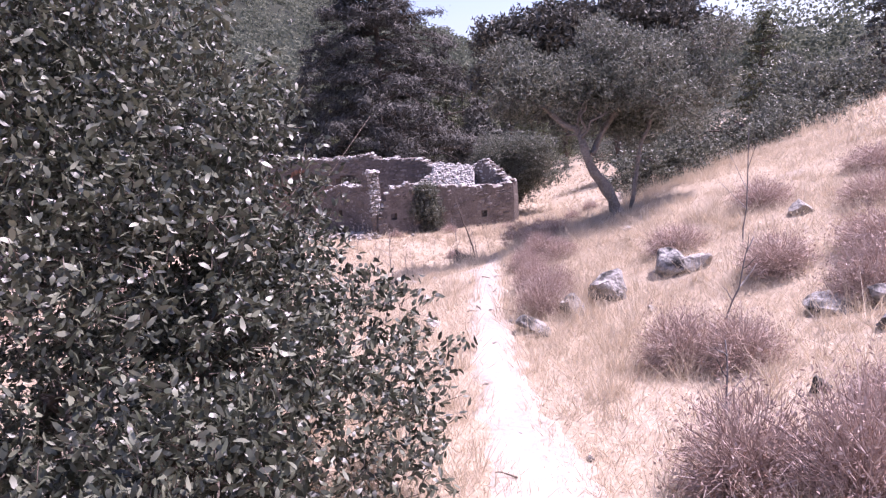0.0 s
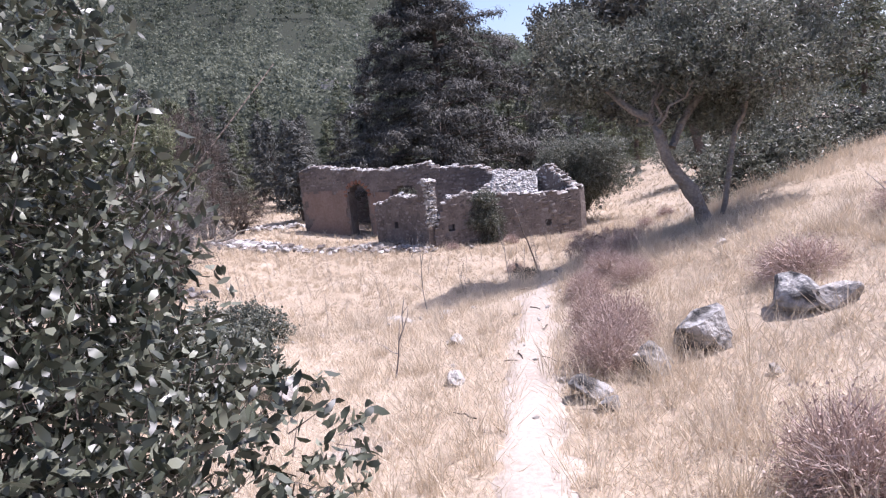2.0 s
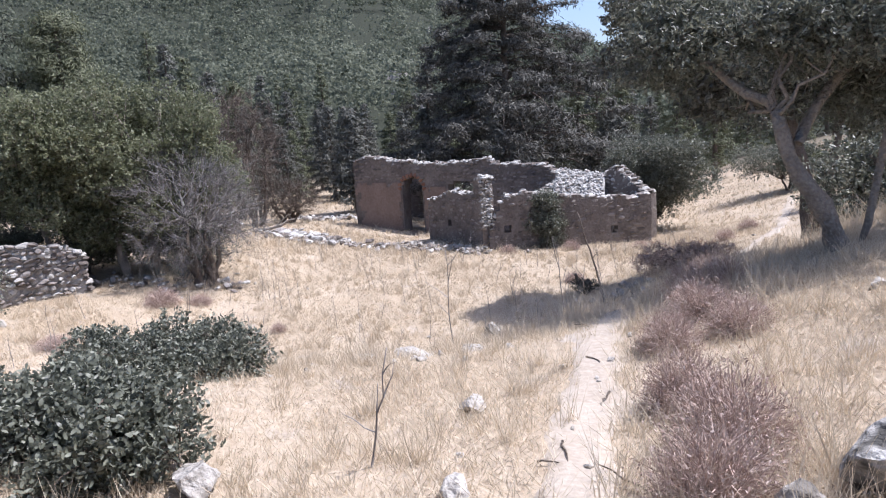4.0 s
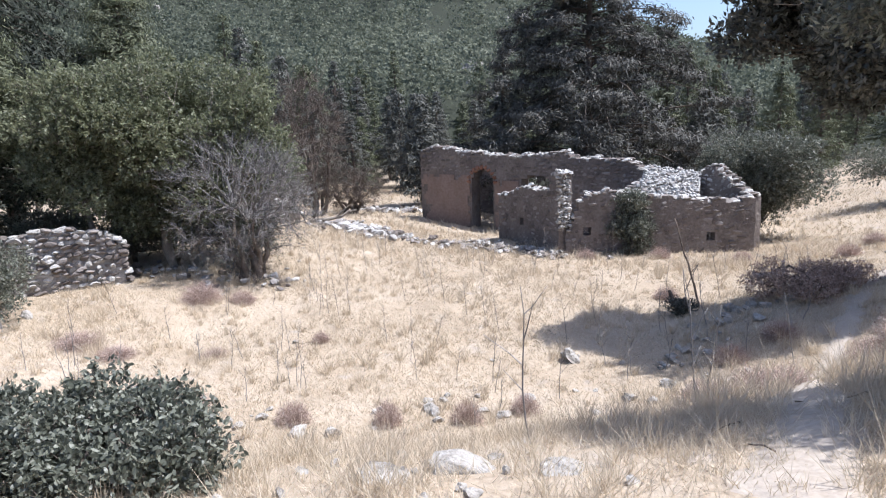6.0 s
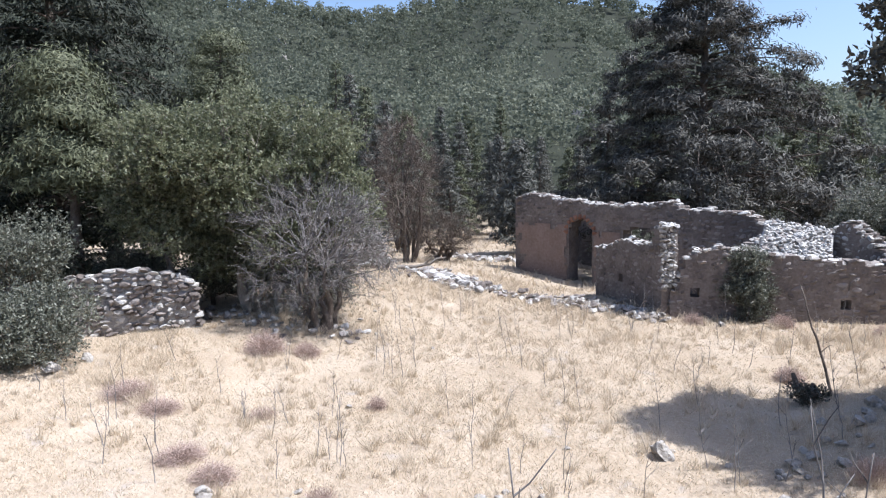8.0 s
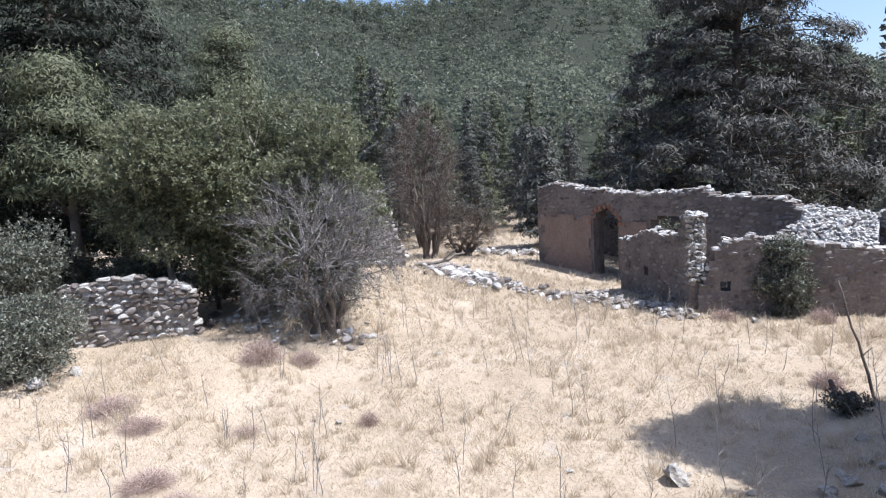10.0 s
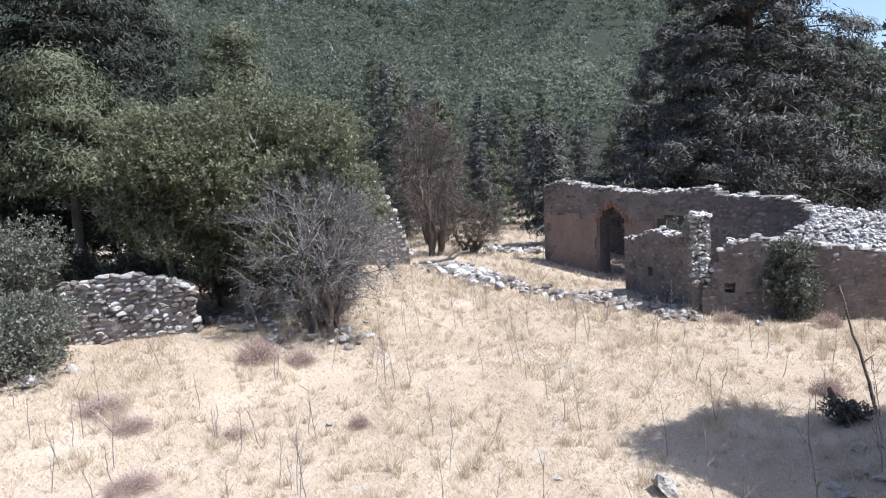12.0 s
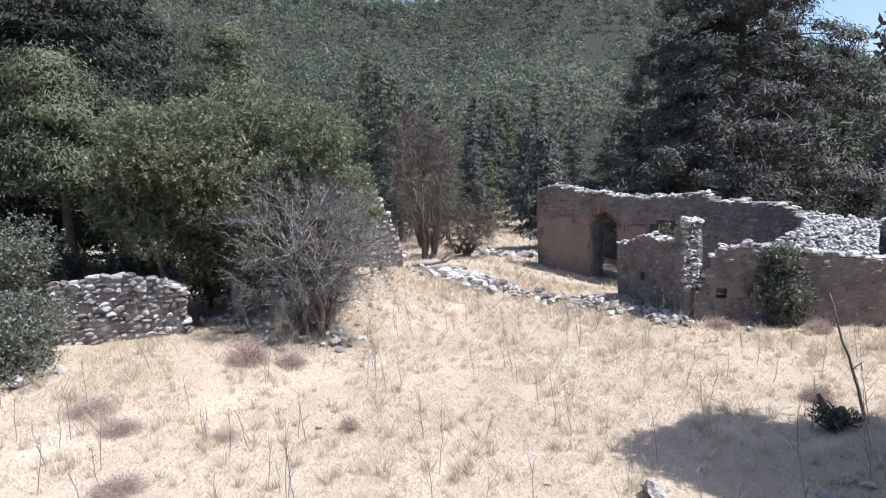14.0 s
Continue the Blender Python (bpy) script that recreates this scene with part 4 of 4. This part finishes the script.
bush("evergreen_bush", "dark green growth inside the ruin", (-5.6, 32.0, -1.3), (1.2, 0.6, 0.6), 14, 0.5, 34, 1500, 0.08, M_OLIVE)
bush("carob_bush", "dense green tree beside the ruin's end", (0.95, 30.9, -0.4), (2.3, 1.5, 1.75), 46, 0.7, 24, 9500, 0.085, M_OLIVE)
bush("carob_bush", "grey-green bush beyond the ruin", (6.2, 35.0, -0.6), (2.2, 1.6, 0.8), 18, 0.7, 25, 2600, 0.09, M_OLIVE)
bush("evergreen_bush", "dark bush on the shaded bank", (1.7, 19.7, -1.5), (1.2, 0.9, 0.3), 18, 0.34, 26, 2800, 0.05, M_SHRUB)
bush("evergreen_bush", "small dark spiky bush in the field", (-0.55, 19.7, h(-0.55, 19.7) + 0.16), (0.24, 0.2, 0.14), 7, 0.1, 35, 260, 0.05, M_CONIFER)
bush("evergreen_bush", "dark green thicket under trees", (4.9, 12.6, 1.2), (1.3, 1.1, 0.6), 14, 0.6, 27, 2600, 0.06, M_OLIVE)
bush("evergreen_bush", "dark green thicket under trees", (3.7, 12.4, 0.7), (1.0, 0.9, 0.6), 12, 0.5, 28, 2200, 0.06, M_OLIVE)
bush("evergreen_bush", "dark green thicket on the slope", (6.6, 13.6, 1.9), (1.4, 1.1, 0.7), 14, 0.6, 29, 2400, 0.07, M_OLIVE)

# dark spreading conifer beside the path
lob = crown_lobes((3.2, 19.5, 3.1), (3.4, 1.9, 2.0), 70, (0.7, 0.7, 0.6), 31)
b0 = (3.9, 19.0, h(3.9, 19.0) - 0.05)
broadleaf("cypress_tree", "dark spreading evergreen tree shading the bank", "tree", b0, [([b0, (3.8, 19.1, 0.4), (3.5, 19.4, 1.8)], 0.15, 0.09), ([(4.1, 19.2, b0[2]), (4.4, 19.4, 0.8), (4.6, 19.9, 2.2)], 0.1, 0.07)],
          lob, 13000, 9, 0.28, 0.13, 0.06, M_CONIFER, M_BARK, 0.04, 0.2)

conifer("great_cypress", "huge dark spreading cypress behind the ruin", (-6.1, 38.4, h(-6.1, 38.4)), 14.0, 6.9, 41, 200, 620, 0.25, M_CYPRESS, bare=0.05, shape=0.78, droop=0.24, puff=0.22)
conifer("cypress_tree", "dark cypress behind the ruin", (-1.2, 42.5, h(-1.2, 42.5)), 4.6, 2.6, 42, 90, 160, 0.3, puff=0.2)
conifer("cypress_tree", "slim dark cypress at the field's end", (-13.0, 35.0, h(-13.0, 35.0)), 5.0, 1.3, 43, 70, 70, 0.3)
# edge pines in the shade-darkened needle colour
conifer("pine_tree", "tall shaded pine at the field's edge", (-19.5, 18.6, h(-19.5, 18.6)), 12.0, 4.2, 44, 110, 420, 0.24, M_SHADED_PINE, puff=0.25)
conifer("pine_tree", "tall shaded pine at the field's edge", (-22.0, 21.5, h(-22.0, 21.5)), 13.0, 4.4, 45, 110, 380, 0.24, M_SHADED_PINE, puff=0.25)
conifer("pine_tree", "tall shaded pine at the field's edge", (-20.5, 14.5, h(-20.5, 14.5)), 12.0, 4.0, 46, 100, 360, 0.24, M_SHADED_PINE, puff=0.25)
conifer("pine_tree", "bright green pine behind a broad tree", (-18.6, 23.6, h(-18.6, 23.6)), 8.2, 2.2, 47, 90, 440, 0.17, M_PINE, shape=0.45, puff=0.25)
conifer("pine_tree", "light green young pine", (-16.8, 17.2, h(-16.8, 17.2)), 6.4, 1.7, 48, 70, 500, 0.16, M_PINE, bare=0.5, shape=0.4, puff=0.25)

protos = [conifer("pine_tree", "dark green pine of the wood", (-24.0 - 4 * k, 42.0 + 3 * k, h(-24.0 - 4 * k, 42.0 + 3 * k)), 7.5 + k, 1.9 + 0.3 * (k % 3), 60 + k, 70, 80, 0.36, M_CONIFER if k % 2 else M_PINE, shape=0.7 + 0.1 * (k % 3)) for k in range(5)]
for p in protos:
    tagged(p, group="wood behind the field")
rr = random.Random(21)
spots = []
while len(spots) < 165:
    th, r0 = radians(rr.uniform(-14, 72)), 32 + 40 * rr.random() ** 0.8
    x, y = 0.5 - math.sin(th) * r0, 9 + math.cos(th) * r0
    if y < 35.5 and x > -17.5 or (x > -8.5 and x < 2 and y < 41) or (x > 0 and y < 40):
        continue
    if all((x - a) ** 2 + (y - b) ** 2 > 5 for a, b in spots):
        spots.append((x, y))
for x, y in spots:
    s = rr.uniform(0.42, 0.72)
    ob = copy_thing(protos[rr.randrange(5)], Matrix.Identity(4))
    ob.matrix_basis = scaled(x, y, h(x, y) - 0.1, 0, 0, rr.uniform(0, 360), s * rr.uniform(0.9, 1.2), s, s)
for x, y in [(8.5, 23), (10.5, 26), (12.5, 24), (15, 27), (11.5, 31), (17, 30), (7.2, 28), (20, 27), (14, 21), (18, 22), (9, 35), (23, 24)]:
    ob = copy_thing(protos[rr.randrange(5)], Matrix.Identity(4))
    s = rr.uniform(0.34, 0.52)
    ob.matrix_basis = scaled(x, y, h(x, y) - 0.1, 0, 0, rr.uniform(0, 360), s * 1.3, s * 1.3, s)

# wooded mountain
def woodland(label, n, K, near, far):
    th = np.radians(rng.uniform(-40, 95, n))
    rad = rng.uniform(near ** 1.6, far ** 1.6, n) ** (1 / 1.6)
    fx, fy = EYE0[0] - np.sin(th) * rad, EYE0[1] + np.cos(th) * rad
    fz = height(fx, fy)
    tall = rng.uniform(3.5, 9.0, (n, 1))
    puffs = 7
    tp = rng.uniform(0.25, 1, (n, puffs))
    reach = np.sqrt(np.clip(1 - ((tp - 0.45) / 0.62) ** 2, 0.03, 1)) * tall * rng.uniform(0.22, 0.42, (n, 1))
    ap = rng.uniform(0, 6.283, (n, puffs))
    hub = np.stack([fx[:, None] + np.cos(ap) * reach * 0.75, fy[:, None] + np.sin(ap) * reach * 0.75, fz[:, None] + tp * tall], -1)
    pick = rng.integers(0, puffs, (n, K))
    d = unit(rng.normal(size=(n, K, 3)) + np.array([0, 0, 0.45]))
    size = (tall * rng.uniform(0.13, 0.2, (n, 1)))[..., None]
    cen = (np.take_along_axis(hub, pick[..., None].repeat(3, -1), 1) + d * size * np.array([1.15, 1.15, 0.75])).reshape(-1, 3)
    out = d.reshape(-1, 3) + rng.normal(size=(n * K, 3)) * 0.35
    big = np.repeat(0.18 + 0.002 * rad[:, None], K, 1).ravel()
    v, f = leaf_arrays(cen, np.cross(out, rng.normal(size=out.shape)), big * 1.35, big * 1.0, facing=out)
    tagged(new("woodland", mesh_of("woodland", v, f, M_FOREST)), label, "woodland", kind="stuff")


woodland("dense grey-green pine woodland on the mountain's foot", 1100, 110, 60, 140)
woodland("dense green pine woodland covering the mountain", 6500, 54, 135, 470)
for k in range(26):
    th0, r0 = (radians(rr.uniform(18.6, 21.6)), rr.uniform(80, 150)) if k < 12 else (radians(rr.choice([rr.uniform(4, 30), rr.uniform(44, 58)])), rr.uniform(180, 370))
    x, y = 0.5 - math.sin(th0) * r0, 9 + math.cos(th0) * r0
    s = rr.uniform(2.5, 5.5)
    ob = new("outcrop", PALE_ROCKS[k % 7])
    ob.matrix_basis = scaled(x, y, h(x, y) - s * 0.1, rr.uniform(-20, 20), rr.uniform(-20, 20), rr.uniform(0, 360), s, s * 0.7, s * rr.uniform(0.8, 1.3))
    tagged(ob, "pale limestone outcrop among trees", "outcrop", "mountain outcrops")


# ---- dry growth ----
THORN_BANK = [(1.1, 8.35, 0.6, 0.45, 3), (1.3, 8.9, 0.7, 0.45, 4), (1.25, 9.6, 0.6, 0.45, 5), (1.5, 8.5, 0.6, 0.4, 10), (0.6, 11.8, 0.8, 0.5, 12), (0.3, 13.2, 0.7, 0.45, 14)]
def thorn_mesh(seed, n):
    r = np.random.default_rng(seed)
    d = unit(r.normal(size=(n, 3)) * np.array([1, 1, 0.75]) + np.array([0, 0, 0.5]))
    d[:, 2] = np.abs(d[:, 2])
    s = d * r.uniform(0.15, 0.75, (n, 1)) * np.array([0.5, 0.5, 0.62])
    e = s + unit(d + r.normal(size=(n, 3)) * 0.45) * r.uniform(0.07, 0.22, (n, 1))
    v, f = blade_arrays(s, e, 0.007)
    tip = e[: n * 2 // 3] + r.normal(size=(n * 2 // 3, 3)) * 0.02
    lv, lf = leaf_arrays(tip, r.normal(size=tip.shape) + np.array([0, 0, 0.7]), 0.03, 0.012)
    return mesh_of("cushion", v, f, M_SHRUB), mesh_of("dry_foliage", lv, lf, M_SHRUB)


THORN = [thorn_mesh(k, 3400) for k in range(4)]


def thorn(x, y, w, ht, k, label="dry reddish-brown thorny cushion shrub"):
    root = thing("thorn_shrub", label, "shrub", (x, y, h(x, y) - 0.03), "dry thorn shrubs")
    for name, me in zip(("cushion", "dry_foliage"), THORN[k % 4]):
        part(name, me, root, "", scaled(0, 0, 0, 0, 0, k * 77, w * 0.85, w * 0.8, ht * 1.15))


for x, y, w, ht, k in [(1.2, 6.55, 0.65, 0.6, 0), (1.3, 7.0, 0.75, 0.65, 1), (1.15, 7.5, 0.6, 0.55, 2), (1.95, 4.95, 0.75, 0.6, 3), (2.2, 4.7, 0.7, 0.55, 4), (1.85, 3.55, 0.8, 0.75, 5), (2.15, 3.3, 0.8, 0.8, 6), (1.75, 2.9, 0.6, 0.5, 7),
                       (2.45, 3.7, 0.6, 0.5, 8), (2.9, 6.1, 0.8, 0.5, 9), (3.1, 5.2, 0.8, 0.65, 10), (3.5, 5.9, 0.9, 0.5, 11), (2.5, 7.4, 0.9, 0.45, 12), (3.4, 7.9, 0.9, 0.5, 13), (1.5, 9.6, 0.6, 0.45, 15),
                       (1.45, 10.6, 0.6, 0.4, 16), (4.0, 7.0, 0.9, 0.5, 17), (4.4, 6.0, 0.9, 0.6, 18), (3.0, 4.1, 0.7, 0.55, 19), (1.6, 11.6, 0.9, 0.6, 20), (3.6, 4.4, 0.8, 0.6, 21), (2.6, 2.7, 0.8, 0.7, 22), (4.6, 8.2, 1.0, 0.5, 23)]:
    thorn(x, y, w, ht, k)
for x, y, w, ht, k in [(-10.3, 17.4, 1.3, 0.75, 1), (-9.6, 17.9, 0.9, 0.5, 2), (-7.5, 13.3, 1.0, 0.4, 3), (-6.6, 13.1, 0.9, 0.4, 4), (-4.9, 13.2, 0.7, 0.55, 5), (-3.7, 13.6, 0.6, 0.6, 6), (-2.7, 13.9, 0.6, 0.6, 7), (-2.1, 14.5, 0.6, 0.5, 8), (-10.4, 14.4, 1.3, 0.4, 9), (-9.4, 14.3, 1.0, 0.35, 10),
                       (-0.9, 20.9, 0.8, 0.5, 11), (-6.5, 16.3, 0.5, 0.4, 12), (-7.9, 15.1, 0.7, 0.3, 13), (-3.4, 24.9, 0.8, 0.5, 14), (-1.5, 25.6, 0.9, 0.6, 15), (0.6, 25.6, 0.8, 0.5, 16), (2.9, 24.6, 0.9, 0.6, 17), (3.7, 26.3, 0.9, 0.5, 18), (0.4, 16.6, 0.8, 0.5, 19), (1.1, 17.4, 0.9, 0.5, 20), (0.1, 15.3, 0.9, 0.5, 21), (1.0, 14.2, 1.0, 0.55, 22), (2.0, 15.4, 1.0, 0.6, 23), (1.8, 13.0, 0.9, 0.6, 24)]:
    thorn(x, y, w, ht, k, "dry brown cushion shrub in straw")


for x, y, w, ht, k in THORN_BANK:
    thorn(x, y, w, ht, k, "dry pinkish-brown thorn shrub beside the path")


def stalk(x, y, ht, seed):
    r = np.random.default_rng(seed)
    root = thing("dry_stalk", "thin dry upright weed stalk", "weed", (x, y, h(x, y) - 0.02), "dry stalks")
    lean = r.normal(size=2) * 0.12 * ht
    line = wavy((0, 0, 0), (lean[0], lean[1], ht), 7, 0.012)
    w = 0.007
    tubes = [tube_arrays(line, np.linspace(w, w * 0.4, 7), 4)]
    for j in range(2, 6):
        d = unit(np.array([r.normal(), r.normal(), 1.6])) * ht * r.uniform(0.15, 0.35)
        tubes.append(tube_arrays(wavy(line[j], line[j] + d, 4, 0.006), np.linspace(w * 0.6, w * 0.25, 4), 3))
    part("stem", mesh_of("stem", *joined(*tubes), M_GREYTWIG), root)


rr = random.Random(31)
for k in range(150):
    x, y = rr.uniform(-12, 2), rr.uniform(12.5, 26)
    if -0.5 * x + 0.87 * y < 13:
        continue
    stalk(x, y, rr.uniform(0.45, 1.05), k)
for x, y, ht, k in [(-0.2, 6.9, 0.6, 201), (2.3, 5.3, 0.6, 202), (1.9, 3.9, 0.5, 203), (0.2, 11.5, 0.9, 204), (-1.3, 5.6, 0.9, 206), (-1.5, 5.7, 0.7, 207), (2.9, 6.9, 1.0, 208), (-0.6, 9.6, 0.9, 209), (0.2, 10.8, 1.0, 210)]:
    stalk(x, y, ht, k)
# dark leaning stem in the field
base = np.array([-0.2, 20.2, h(-0.2, 20.2) - 0.03])
line = wavy((0, 0, 0), (-0.55, 0.35, 1.75), 9, 0.03)
st = thing("dead_stem", "dark leaning dead stem rising from the field", "branch", tuple(base))
part("stem", mesh_of("stem", *joined(tube_arrays(line, np.linspace(0.028, 0.012, 9), 5), tube_arrays(wavy(line[3], line[3] + np.array([0.14, 0, 0.16]), 4, 0.01), np.linspace(0.012, 0.004, 4), 4)), M_BARK), st)


# ---- straw ----
def straw(name, label, n, x0, x1, y0, y1, tall, width, tufts=0.0, clear=None):
    x, y = rng.uniform(x0, x1, n), rng.uniform(y0, y1, n)
    keep = np.abs(x - path_x(y)) > 0.05 + 0.24 * rng.random(n) ** 2
    keep &= (lump(x, y, 0.9) + 0.8 * lump(y, x, 0.31) + rng.normal(size=n) * 0.5) > -0.95
    if clear is not None:
        keep &= clear(x, y)
    x, y = x[keep], y[keep]
    if tufts:
        k = max(1, int(len(x) * 0.03))
        pick = rng.integers(0, k, len(x))
        m = rng.random(len(x)) < tufts
        x = np.where(m, x[pick] + rng.normal(size=len(x)) * 0.035, x)
        y = np.where(m, y[pick] + rng.normal(size=len(x)) * 0.035, y)
    else:
        m = np.zeros(len(x), bool)
    base = np.stack([x, y, height(x, y) - 0.01], -1)
    hgt = tall * rng.uniform(0.35, 1.1, len(x)) * (1 + 0.6 * m) * (1 + 0.5 * lump(x, y, 1.3))
    lean = rng.normal(size=(len(x), 2)) * (0.75 - 0.35 * m)[:, None] * hgt[:, None]
    tip = base + np.concatenate([lean, hgt[:, None]], 1)
    v, f = blade_arrays(base, tip, width)
    tagged(new(name, mesh_of(name, v, f, M_STRAW)), label, "grass", kind="stuff")


straw("dry_grass", "bleached dry grass along the path", 400000, -4, 5.5, -1, 12, 0.075, 0.0045, 0.3)
straw("dry_grass", "bleached dry grass of the field", 470000, -15, 4, 11, 29, 0.065, 0.009, 0.3, lambda x, y: -0.5 * x + 0.87 * y > 8)
straw("dry_grass", "bleached dry grass beyond the ruin", 70000, -24, 12, 24, 45, 0.16, 0.025, 0.3)
straw("dry_grass", "bleached dry grass of the slope", 60000, 5, 14, 0, 26, 0.16, 0.016, 0.3)
straw("tall_grass", "tufts of tall golden dry grass", 30000, -2.2, 4.5, 3, 13, 0.16, 0.0045, 0.93)
straw("tall_grass", "tufts of tall golden dry grass in the field", 30000, -13, 3, 12.5, 27, 0.16, 0.01, 0.95)
rr = random.Random(51)
for k in range(26):
    y = rr.uniform(2.5, 10)
    x = float(path_x(y)) + rr.uniform(-0.3, 0.3)
    if k % 2:
        a, ln = rr.uniform(0, 6.28), rr.uniform(0.08, 0.25)
        tw = new("twig", mesh_of("twig", *tube_arrays(wavy((0, 0, 0), (math.cos(a) * ln, math.sin(a) * ln, 0.01), 5, 0.006), np.linspace(0.006, 0.003, 5), 4), M_BARK))
        tw.location = (x, y, h(x, y) + 0.018)
        tagged(tw, "dead twig lying on the path", "twig", "path litter")
    else:
        rock(x, y, rr.uniform(0.03, 0.08), rr.uniform(0.03, 0.06), rr.uniform(0.02, 0.04), k, "small loose stone on the path", 0.15, "path stones")
